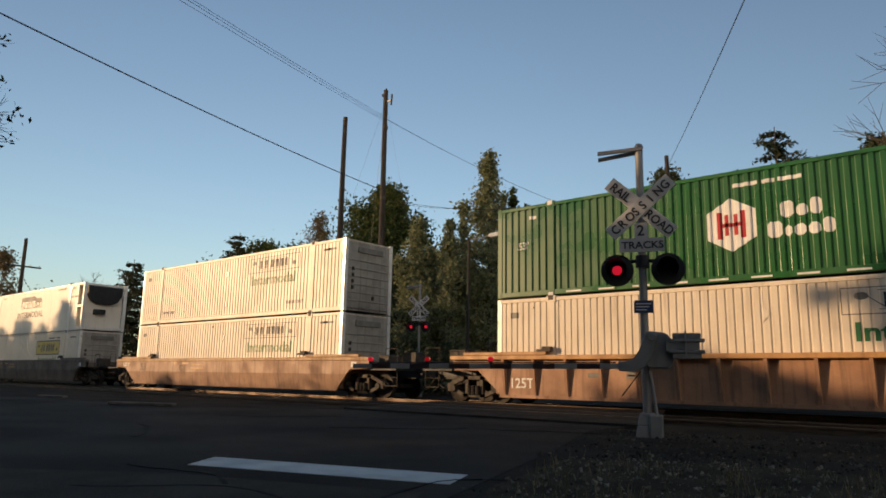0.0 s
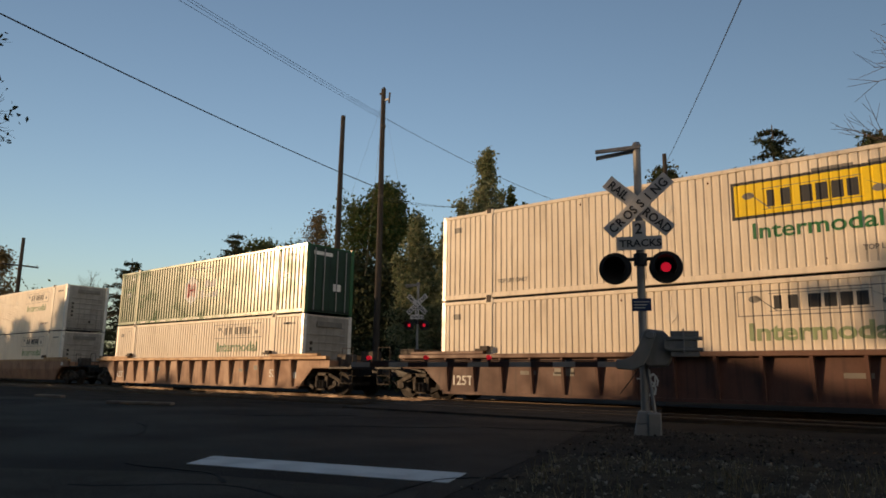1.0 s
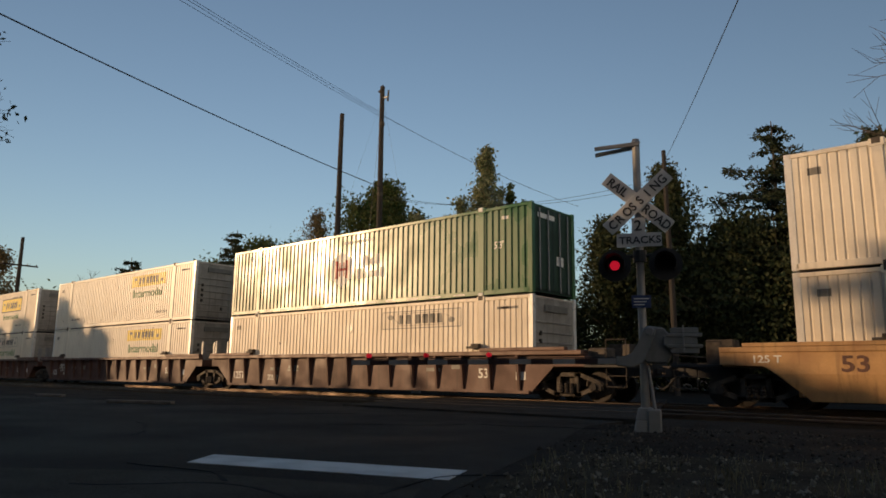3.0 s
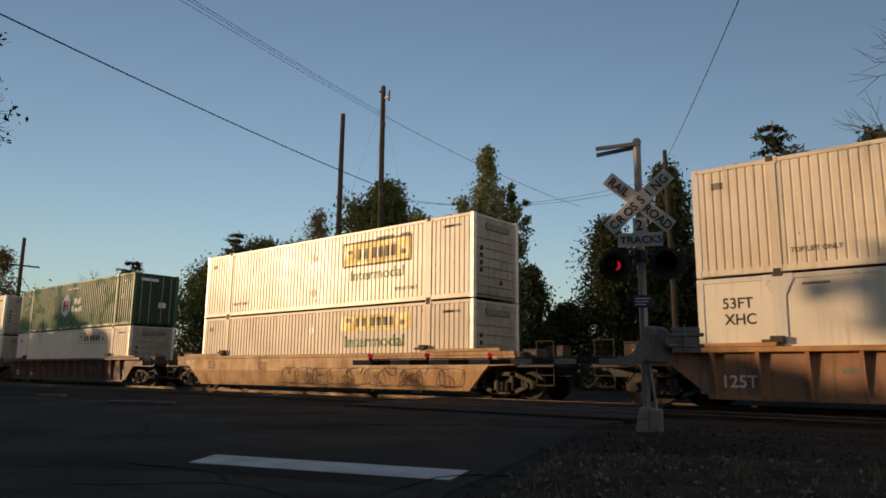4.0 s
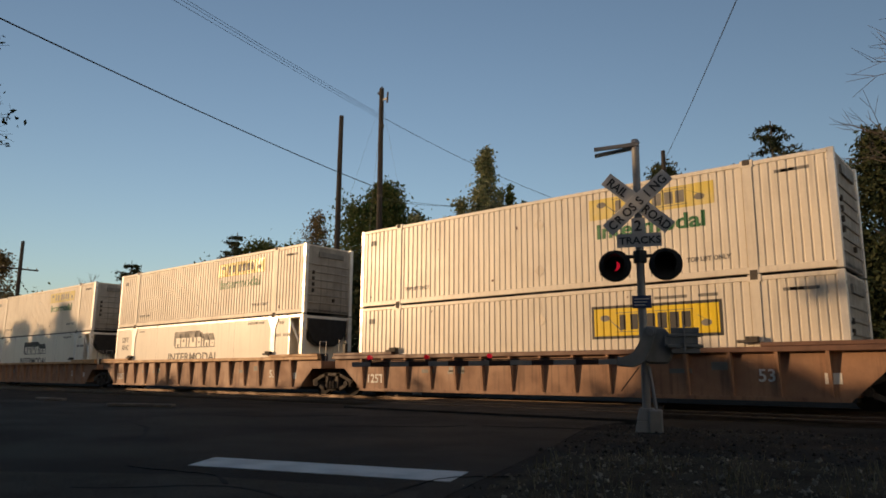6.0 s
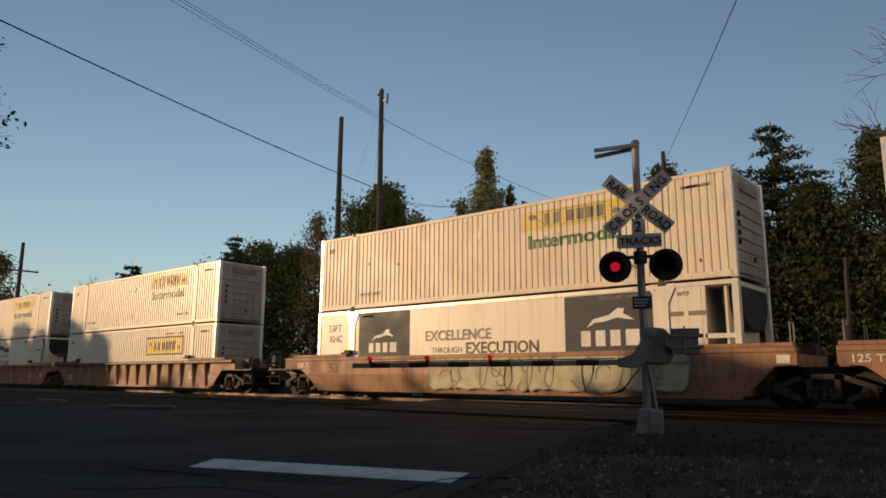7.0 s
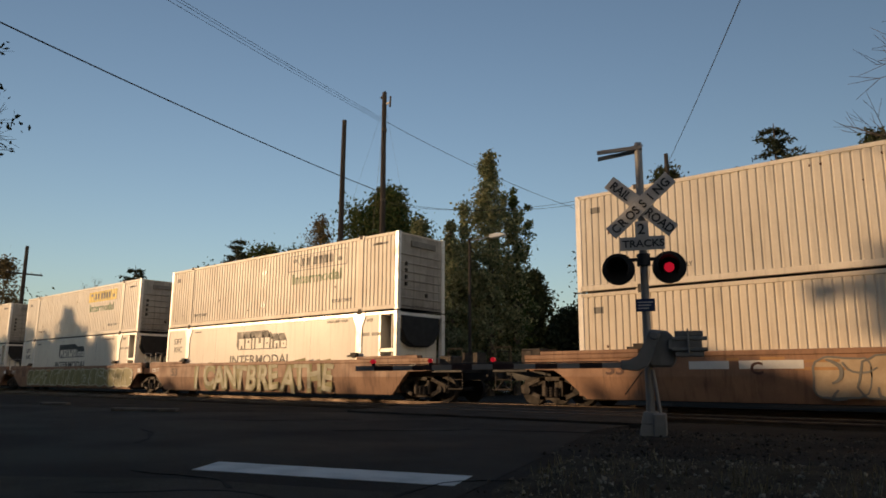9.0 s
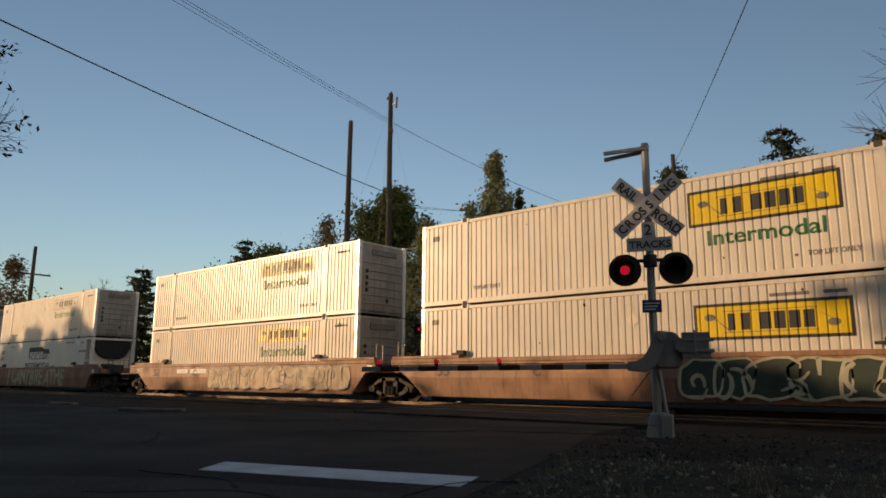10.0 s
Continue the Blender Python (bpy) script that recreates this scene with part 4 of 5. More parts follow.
            bend = [(-3.1, -0.42, 0.80), (-3.35, -0.42, 0.72), (-3.55, -0.40, 0.50), (-3.72, -0.36, 0.40), (-3.86, -0.3, 0.44)]
            for p, q in zip(bend, bend[1:]):
                rod(hose, p, q, 0.03, n=6)
            part("air_hose", hose, M["black"], c, "drooping black rubber air hose", turn)
            part("brake_box", plain_mesh("bbox", "brake_box", M["grime"], 0.02, (-2.3, -1.6, -0.9, -0.4, 1.06, 1.7)), None, c, m=turn)
            part("air_tank", plain_mesh("atank", "air_tank", M["grime"], 0.05, (-2.2, -1.6, 0.3, 0.9, 1.06, 1.55)), None, c, m=turn)
            xb = -1.05
            bogie(c, xb if not end else LEN - xb)
        else:
            gp = plain_mesh("gpost", "guard_post", M["galv"], 0.01, (-1.15, -1.03, -0.09, 0.09, 1.3, 2.15))
            if k in (3, 4, 5):
                for y in (-1.2, -0.6, 0.6, 1.2):
                    part("guard_post", gp, None, c, "pale upright guard post", turn @ pose(0, y, 0))
            else:
                hand = kept("handhold", lambda: mesh_of("handhold", rod(rod(rod(bmesh.new(), (-1.1, -0.16, 1.3), (-1.1, -0.16, 2.05), 0.016, n=6), (-1.1, 0.16, 1.3), (-1.1, 0.16, 2.05), 0.016, n=6), (-1.1, -0.17, 2.05), (-1.1, 0.17, 2.05), 0.016, n=6), M["galv"]))
                for y in (-1.15, 1.15):
                    part("handhold", hand, None, c, "thin bent steel handhold", turn @ pose(0, y, 0))
                part("junction_box", plain_mesh("jbox", "junction_box", M["grime"], 0.015, (-1.2, -0.85, -0.85, -0.5, 1.3, 1.62)), None, c, m=turn)
                part("end_stanchion", plain_mesh("stanch", "end_stanchion", M["black"], 0.012, (-1.2, -1.05, -1.05, -0.9, 1.3, 1.95)), None, c, m=turn)
            if end:
                bogie(c, LEN + 1.665)
                part("articulation", box(bmesh.new(), LEN + 1.2, LEN + 2.1, -0.35, 0.35, 0.7, 1.02), M["black"], c, soft=0.02)
    if ribbed:
        part("stencil_panel", box(bmesh.new(), LEN - 0.6, LEN - 0.25, -1.353, -1.33, 0.6, 0.85), M["ink_white"], c)
        part("lettering", text_mesh("125T", 0.42, M["ink_white"], 1, 0.006), None, c, m=pose(0.5, -1.353, 0.5))
        part("lettering", text_mesh("53", 0.42, M["ink_white"], 1, 0.006), None, c, m=pose(LEN - 2.05, -1.353, 0.65))
        for x, w, h in ((3.2, 0.55, 0.12), (4.35, 0.7, 0.1), (4.4, 0.65, 0.16), (11.9, 0.6, 0.12), (13.0, 0.4, 0.2)):
            part("stencil_bar", box(bmesh.new(), x, x + w, -1.353, -1.33, 0.72 + h, 0.72 + h * 2), M["ink_old"], c)
    else:
        part("lettering", text_mesh("53", 0.5, M["brown"], 1.2, 0.01), None, c, m=pose(0.9, -1.505, 0.9))
        part("lettering", text_mesh("125 T", 0.24, M["ink_white"], 1.2, 0.004), None, c, m=pose(-1.0, -1.505, 1.1))
        part("stencil_panel", box(bmesh.new(), LEN + 0.8, LEN + 1.1, -1.508, -1.49, 1.08, 1.28), M["ink_white"], c)
        part("lettering", text_mesh("C", 0.4, M["brown"], 1.1, 0.012), None, c, m=pose(4.75, -1.505, 0.9))
        for x, w, z, h in ((4.2, 0.3, 1.22, 0.07), (5.0, 0.55, 1.2, 0.1), (5.75, 1.1, 0.98, 0.07), (5.9, 0.8, 1.16, 0.06)):
            part("stencil_bar", box(bmesh.new(), x, x + w, -1.506, -1.49, z, z + h), M["chord"], c)
    return c


def ribbon(points, w, y):
    """A flat painted stroke along points of (x, z)."""
    bm = bmesh.new()
    a, b = [], []
    for i, p in enumerate(points):
        q0, q1 = points[max(0, i - 1)], points[min(len(points) - 1, i + 1)]
        d = Vector((q1[0] - q0[0], q1[1] - q0[1]))
        d = d.normalized() if d.length else Vector((1, 0))
        k = w * (0.6 + 0.5 * math.sin(math.pi * i / max(1, len(points) - 1)))
        for side, row in ((1, a), (-1, b)):
            row.append([bm.verts.new((p[0] - d.y * k * side, yy, p[1] + d.x * k * side)) for yy in (y, y + 0.006)])
    for i in range(len(points) - 1):
        bm.faces.new((a[i][0], a[i + 1][0], b[i + 1][0], b[i][0]))
        bm.faces.new((a[i][1], b[i][1], b[i + 1][1], a[i + 1][1]))
        bm.faces.new((a[i][0], a[i][1], a[i + 1][1], a[i + 1][0]))
        bm.faces.new((b[i][0], b[i + 1][0], b[i + 1][1], b[i][1]))
    return bm


def side_y(z):
    return -1.50 if z > 0.84 else -1.50 + (0.84 - z) * 0.161


def graffiti(c, seed, x0, x1, fill, line, words="", high_=1.28, width=0.022):
    """Sprayed lettering along the side: a broken pale ground with looping outlines that cannot be read."""
    rnd = random.Random(seed)
    if words:
        n = len(words)
        for i, ch in enumerate(words):
            x = x0 + (x1 - x0) * i / n
            for off, mt, y in ((0.085, line, -1.508), (0.03, fill, -1.514)):
                part("sprayed_letter", text_mesh(ch, 1.46, mt, 0.9, off, 0.002), None, c, m=pose(x, y, 0.36 + rnd.uniform(-0.04, 0.05), 0, rnd.uniform(-9, 9), 0))
        return
    x, lo, turn = x0, 0.34, 0
    while x < x1:
        w = rnd.uniform(0.75, 1.25)
        y0 = -1.504 - 0.004 * (turn % 3)
        turn += 1
        k = 20
        base = [(x + w * 0.5 + (w * 0.62) * math.copysign(abs(math.cos(t)) ** 0.6, math.cos(t)) * rnd.uniform(0.9, 1.06) + 0.1 * math.sin(t),
                 (lo + high_) / 2 + (high_ - lo) / 2 * math.copysign(abs(math.sin(t)) ** 0.6, math.sin(t)) * rnd.uniform(0.86, 1.05)) for t in [2 * math.pi * i / k for i in range(k)]]
        if fill:
            part("sprayed_ground", slab(bmesh.new(), base, y0, -1.46 + 0.01 * (turn % 3)), fill, c)
        # outline and inner strokes of one unreadable letter
        part("sprayed_line", ribbon(base + base[:2], width, y0 - 0.008), line, c)
        for _ in range(2):
            px, pz, ang = x + rnd.uniform(0.15, 0.85) * w, rnd.uniform(lo + 0.15, high_ - 0.15), rnd.uniform(0, 6.28)
            pts, bend = [], rnd.uniform(-0.9, 0.9)
            for i in range(9):
                pts.append((px, pz))
                px += 0.1 * math.cos(ang)
                pz = min(high_, max(lo, pz + 0.1 * math.sin(ang)))
                ang += bend * rnd.uniform(0.3, 1.1)
            part("sprayed_line", ribbon(pts, width * rnd.uniform(0.8, 1.8), y0 - 0.012), line, c)
        x += w * 0.95


FLOOR_Z, TOP_Z = 0.33, 3.25
CARS = [  # ribbed, paint, chord, own truck and coupler ahead, behind, words
    (0, "grey", "grey", 1, 1, "grey-brown smooth-sided well car"),
    (0, "orange", "tan", 1, 1, "rusty orange smooth-sided well car"),
    (1, "orange", "chord", 1, 1, "faded orange rib-sided well car"),
    (1, "brown", "chord_brown", 1, 0, "dark brown rib-sided well car"),
    (1, "brown", "chord_brown", 0, 0, "dark brown rib-sided well car"),
    (1, "brown", "chord_brown", 0, 1, "dark brown rib-sided well car with white stencils"),
    (0, "tan", "tan", 1, 1, "yellow-tan smooth-sided well car with scrawled paint"),
    (1, "orange", "chord", 1, 0, "faded orange rib-sided well car"),
    (1, "orange", "chord", 0, 0, "faded orange rib-sided well car"),
    (1, "orange", "chord_brown", 0, 1, "faded orange rib-sided well car"),
    (0, "orange", "orange", 1, 0, "orange smooth-sided well car with pale spray paint"),
    (0, "orange", "orange", 0, 0, "orange smooth-sided well car with olive spray paint"),
    (0, "orange", "orange", 0, 1, "orange smooth-sided well car with sprayed letters"),
    (0, "orange", "orange", 1, 0, "orange smooth-sided well car with dark spray lines"),
    (0, "orange", "orange", 0, 1, "orange smooth-sided well car with dark green spray paint")]
wells = [well_car(k, r, M[p], M[ch], a, b, w) for k, (r, p, ch, a, b, w) in enumerate(CARS)]
graffiti(wells[6], 3, 6.5, 15.4, None, M["brown"], high_=0.95, width=0.014)
graffiti(wells[10], 5, 6.1, 14.2, M["paint_pale"], M["ink_old"], high_=1.42)
graffiti(wells[11], 7, 2.0, 15.3, M["paint_olive"], M["paint_pale"], high_=1.32, width=0.035)
graffiti(wells[12], 9, 3.08, 13.1, M["paint_pale"], M["paint_olive"], "ICANTBREATHE")
graffiti(wells[13], 11, 6.2, 14.9, M["paint_tan"], M["ink_old"], high_=1.3)
graffiti(wells[14], 13, 9.4, 15.6, M["paint_dark"], M["paint_pale"], high_=1.32, width=0.036)
for x, w in ((3.26, 1.0), (4.5, 1.45)):
    part("stencil_bar", box(bmesh.new(), x, x + w, -1.508, -1.49, 1.02, 1.22), M["ink_white"], wells[13])



def tag(c, seed, x, z, w, h):
    """A quick white spray scrawl that cannot be read."""
    rnd = random.Random(seed)
    for k in range(4):
        pts, ang = [], rnd.uniform(0, 6.28)
        px, pz = x + w * (k + 0.5) / 4, z + h * rnd.uniform(0.3, 0.7)
        for i in range(10):
            pts.append((px, pz))
            px += 0.09 * math.cos(ang)
            pz = min(z + h, max(z, pz + 0.14 * math.sin(ang)))
            ang += rnd.uniform(0.3, 1.1)
        part("sprayed_line", ribbon(pts, 0.03, -1.362 - 0.004 * k), M["paint_white"], c)


tag(wells[3], 21, 7.0, 0.35, 0.6, 0.75)
tag(wells[4], 23, 1.5, 0.55, 0.85, 0.55)
part("lettering", text_mesh("20612", 0.3, M["ink_white"], 0.95, 0.004), None, wells[5], m=pose(3.02, -1.353, 0.46))
reefer(0, TOP_Z, "bar")
white_box(0, FLOOR_Z, "framed_old", "white")
for k, hi, lo in ((1, "pale", "pale"), (2, "", "outline"), (3, "framed", "pale"), (4, "fresh", "fresh"), (5, "", "outline_plain"), (6, "framed", "fresh"),
                  (7, "old", ""), (8, "fresh", ""), (9, "old", "framed_plain"), (10, "old", ""), (11, "fresh", ""), (12, "pale", ""), (13, "old", "fresh"), (14, "framed", "framed_plain")):
    style = "white" if k in (4, 6, 9, 11, 13, 14) else "cream"
    if hi:
        white_box(k, TOP_Z, hi, style)
    else:
        green_box(k, TOP_Z)
    if lo:
        white_box(k, FLOOR_Z, lo, "white" if k in (4, 9, 14) else "cream")
    else:
        reefer(k, FLOOR_Z, "brace" if k in (7, 8) else "slate" if k == 10 else "bar")


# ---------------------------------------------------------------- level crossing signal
FLASH_PLATES = []                     # one added plate before each lens, hinged at its side, imitates the flashing


def crossing_signal(m, label, lift=0.0, gate=True):
    s = thing("crossing_signal", m, label, "crossing signal", "crossing signals")
    G = M["signal_grey"]
    part("mast", rod(bmesh.new(), (0, 0, 0.05), (0, 0, 4.40 + lift), 0.062, 0.058, 14), M["galv"], s, "round galvanised mast")
    part("mast_cap", rod(bmesh.new(), (0, 0, 4.40 + lift), (0, 0, 4.46 + lift), 0.075, 0.05, 12), M["galv"], s)
    base = bmesh.new()
    for a, b, z0, z1 in ((0.17, 0.14, 0.0, 0.2), (0.14, 0.1, 0.2, 0.38)):
        lo = [base.verts.new((x * a, y * a, z0)) for x, y in ((-1, -1), (1, -1), (1, 1), (-1, 1))]
        hi = [base.verts.new((x * b, y * b, z1)) for x, y in ((-1, -1), (1, -1), (1, 1), (-1, 1))]
        base.faces.new(lo[::-1])
        base.faces.new(hi)
        for i in range(4):
            base.faces.new((lo[i], lo[(i + 1) % 4], hi[(i + 1) % 4], hi[i]))
    part("base_casting", base, G, s, "grey cast base", soft=0.012)
    part("junction_box", box(bmesh.new(), 0.03, 0.22, -0.18, 0.05, 0.0, 0.36), G, s, soft=0.02)
    part("conduit", rod(bmesh.new(), (0.14, -0.07, 0.33), (0.06, -0.06, 0.98), 0.025), M["galv"], s)
    # forked bracket at the top
    for z, tip, y in ((4.37, -0.03, -0.05), (4.345, -0.085, 0.03)):
        part("top_bracket", slab(bmesh.new(), [(0.06, z + lift - 0.03), (0.06, z + lift + 0.03), (-0.63, z + lift + tip + 0.03), (-0.63, z + lift + tip - 0.03)], y - 0.02, y + 0.02), M["galv"], s, soft=0.004)
    # crossed blades with their words
    zc = 3.42 + lift
    for ang, words, y in ((-42, ("RAIL", "ROAD"), -0.09), (42, ("CROS", "SING"), -0.108)):
        b = part("sign_blade", box(bmesh.new(), -0.62, 0.62, -0.008, 0.008, -0.112, 0.112), M["sign"], s, "white reflective crossbuck blade", pose(0, y, zc, 0, -ang, 0), 0.004)
        if words[0] == "RAIL":
            for w, x0 in (("RAIL", -0.56), ("ROAD", 0.12)):
                part("lettering", text_mesh(w, 0.19, M["ink"], 0.92, 0.004), None, b, m=pose(x0, -0.012, -0.068))
        else:
            for i, ch in enumerate("CROSSING"):
                part("lettering", text_mesh(ch, 0.19, M["ink"], 0.92, 0.004), None, b, m=pose(-0.57 + i * 0.143 + (0.03 if ch == "I" else 0), -0.012, -0.068))
    plate = part("track_count_sign", slab(bmesh.new(), [(-0.33, -0.12), (0.33, -0.12), (0.33, 0.09), (0.1, 0.09), (0.1, 0.33), (-0.1, 0.33), (-0.1, 0.09), (-0.33, 0.09)], -0.09, -0.076), M["sign"], s, "white track count sign", pose(0, 0, 2.85 + lift))
    part("lettering", text_mesh("2", 0.23, M["ink"], 1.0, 0.004), None, plate, m=pose(-0.065, -0.094, 0.13))
    part("lettering", text_mesh("TRACKS", 0.155, M["ink"], 1.08, 0.003), None, plate, m=pose(-0.295, -0.094, -0.07))
    # two flashing lamps on a cross arm
    part("lamp_arm", rod(bmesh.new(), (-0.37, 0.0, 2.60 + lift), (0.37, 0.0, 2.60 + lift), 0.028), M["black"], s, "black lamp cross arm")
    part("lamp_collar", rod(bmesh.new(), (0, 0, 2.5 + lift), (0, 0, 2.68 + lift), 0.1, 0.1, 12), M["black"], s)
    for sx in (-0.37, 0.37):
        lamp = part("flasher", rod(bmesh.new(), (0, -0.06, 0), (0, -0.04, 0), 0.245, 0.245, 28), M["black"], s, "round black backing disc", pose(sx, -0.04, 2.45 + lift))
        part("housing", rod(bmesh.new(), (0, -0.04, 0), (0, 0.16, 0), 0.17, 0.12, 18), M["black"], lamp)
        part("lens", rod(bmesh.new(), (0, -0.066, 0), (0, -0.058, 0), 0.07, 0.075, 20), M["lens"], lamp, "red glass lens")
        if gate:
            # made-up plate: covers the ever-lit lens while the lamp should be dark
            FLASH_PLATES.append(part("shutter", rod(bmesh.new(), (0.088, -0.006, 0), (0.088, 0.0, 0), 0.088, 0.088, 20), M["black"], lamp, "added black round plate that blanks the lens", pose(-0.088, -0.072, 0)))
        hood = bmesh.new()
        n = 14
        rows = []
        for r, y0, y1 in ((0.16, -0.06, -0.34), (0.148, -0.06, -0.34)):
            rows.append([(hood.verts.new((r * math.cos(a), y0, r * math.sin(a))), hood.verts.new((r * math.cos(a), y1 + 0.16 * (1 - math.sin(a)) / 2, r * math.sin(a)))) for a in [math.pi * (-0.2 + 1.4 * i / n) for i in range(n + 1)]])
        for i in range(n):
            hood.faces.new((rows[0][i][0], rows[0][i + 1][0], rows[0][i + 1][1], rows[0][i][1]))
            hood.faces.new((rows[1][i + 1][0], rows[1][i][0], rows[1][i][1], rows[1][i + 1][1]))
            hood.faces.new((rows[0][i][1], rows[0][i + 1][1], rows[1][i + 1][1], rows[1][i][1]))
        part("hood", hood, M["black"], lamp, "black lamp hood")
        part("lamp_bracket", rod(bmesh.new(), (0, 0.08, 0.1), (0, 0.04, 0.22), 0.025), M["black"], lamp)
    note = part("notice_plate", box(bmesh.new(), -0.14, 0.14, -0.085, -0.07, 1.84, 2.03), M["plate_blue"], s, "small dark blue notice plate", soft=0.004)
    for i in range(3):
        part("notice_bar", box(bmesh.new(), -0.11, 0.11 - 0.03 * i, -0.088, -0.084, 1.97 - i * 0.045, 1.985 - i * 0.045), M["ink_white"], note)
    if not gate:
        return s
    # gate mechanism, its bent arm bracket and counterweights
    mech = [(0.05, 1.02), (0.33, 1.02), (0.4, 1.12), (0.4, 1.42), (0.3, 1.54), (0.06, 1.57), (-0.02, 1.48), (-0.02, 1.1)]
    part("gate_mechanism", mesh_of("gate_mechanism", slab(bmesh.new(), mech, -0.17, 0.2), G, 0.025), None, s, "grey rounded gate mechanism box")
    br = [(-0.38, 0.98), (-0.14, 0.96), (0.0, 1.03), (0.08, 1.16), (0.17, 1.42), (0.2, 1.5), (0.11, 1.555), (0.02, 1.53), (-0.05, 1.3), (-0.14, 1.16), (-0.24, 1.11), (-0.38, 1.12)]
    part("arm_bracket", mesh_of("arm_bracket", slab(bmesh.new(), br, -0.27, -0.19), G, 0.015), None, s, "bent cast arm bracket")
    part("pivot", rod(bmesh.new(), (0.11, -0.3, 1.47), (0.11, -0.18, 1.47), 0.05, 0.07, 14), M["galv"], s)
    part("weight_arm", box(bmesh.new(), 0.3, 0.46, -0.25, -0.19, 1.27, 1.42), G, s, soft=0.006)
    for z in (1.24, 1.40):
        part("counterweight_bar", box(bmesh.new(), 0.34, 0.83, -0.27, -0.10, z, z + 0.05), G, s, "flat counterweight frame bar", soft=0.008)
    part("counterweight_tie", box(bmesh.new(), 0.56, 0.585, -0.285, -0.265, 1.2, 1.56), M["galv"], s, soft=0.004)
    for x0, x1, z0, z1 in ((0.40, 0.76, 1.292, 1.398), (0.39, 0.78, 1.452, 1.53), (0.39, 0.78, 1.16, 1.238)):
        part("counterweight", box(bmesh.new(), x0, x1, -0.25, -0.12, z0, z1), G, s, "grey stacked counterweight", soft=0.01)
    part("drop_cable", rod(bmesh.new(), (-0.07, -0.2, 0.97), (-0.34, -0.2, 0.62), 0.009, n=6), M["wire"], s)
    # striped arm, drooping a little to its tip
    arm = part("gate_arm", box(bmesh.new(), -4.66, -0.3, -0.252, -0.236, 1.01, 1.09), M["white_arm"], s, "long striped gate arm lowered across the road", pose(0, 0, 0, 0, -0.6, 0), 0.004)
    for i in range(6):
        x = -4.32 + 0.67 * i
        part("stripe", box(bmesh.new(), x, x + 0.335, -0.2555, -0.2325, 1.008, 1.092), M["red_arm"], arm)
    for i, x in enumerate((-4.34, -3.34, -2.3)):
        lp = part("arm_lamp", rod(bmesh.new(), (x, -0.245, 1.09), (x, -0.245, 1.13), 0.03), M["black"], arm)
        part("lens", rod(bmesh.new(), (x, -0.285, 1.16), (x, -0.21, 1.16), 0.036, 0.036, 14), M["lamp_red"] if i != 1 else M["lamp_dim"], lp, "small red gate lamp")
    part("arm_cable", rod(bmesh.new(), (-4.34, -0.244, 1.105), (-0.4, -0.244, 1.105), 0.01, n=6), M["wire"], arm)
    return s


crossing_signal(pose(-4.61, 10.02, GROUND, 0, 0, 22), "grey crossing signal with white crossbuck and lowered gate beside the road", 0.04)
crossing_signal(pose(-22.3, 24.3, GROUND, 0, 0, 22), "distant grey crossing signal with white crossbuck across the tracks", 0.75, False)


# ---------------------------------------------------------------- poles and wires
def polar(az, dist, z=0.0):
    return Vector((-math.sin(radians(az)) * dist, math.cos(radians(az)) * dist, z))


def high(dist, el):
    return EYE[2] + dist * math.tan(radians(el))


def utility_pole(az, dist, top, label, r=0.16, lean=(0, 0), arms=(), fittings=False):
    p = polar(az, dist, GROUND)
    t = thing("utility_pole", Matrix.Translation(p), label, "utility pole", "utility poles")
    bm = bmesh.new()
    n, sides, rings = 8, 10, []
    for i in range(n + 1):
        f = i / n
        cx, cy, rr = lean[0] * f + 0.03 * math.sin(f * 5), lean[1] * f, r * (1.15 - 0.4 * f)
        rings.append([bm.verts.new((cx + rr * math.cos(6.2832 * k / sides), cy + rr * math.sin(6.2832 * k / sides), f * top)) for k in range(sides)])
    for a, b in zip(rings, rings[1:]):
        for k in range(sides):
            bm.faces.new((a[k], a[(k + 1) % sides], b[(k + 1) % sides], b[k]))
    bm.faces.new(rings[0][::-1])
    bm.faces.new(rings[-1])
    part("shaft", bm, M["pole"], t)
    for z, half in arms:
        part("crossarm", box(bmesh.new(), -0.06, 0.06, -half, half, z - 0.07, z + 0.07), M["pole"], t, soft=0.01)
        for x in (-half * 0.9, -half * 0.4, half * 0.4, half * 0.9):
            part("insulator", rod(bmesh.new(), (0, x, z + 0.07), (0, x, z + 0.22), 0.05, 0.035), M["galv"], t)
    if fittings:
        part("insulator", rod(bmesh.new(), (-0.3, 0, top - 0.25), (-0.12, 0, top - 0.2), 0.07), M["black"], t)
        part("pole_top_pin", rod(bmesh.new(), (0, 0, top - 0.1), (0, 0, top + 0.1), 0.04), M["black"], t)
        part("bracket", box(bmesh.new(), 0.1, 0.45, -0.03, 0.03, top - 0.75, top - 0.65), M["galv"], t)
        part("transformer_tube", rod(bmesh.new(), (0.42, 0, top - 0.95), (0.46, 0, top - 0.35), 0.05), M["grime"], t)
        for z in (top - 2.3, top - 6.3):
            part("clamp", rod(bmesh.new(), (0, 0, z), (0, 0, z + 0.18), 0.16, 0.16, 10), M["grime"], t)
    return t


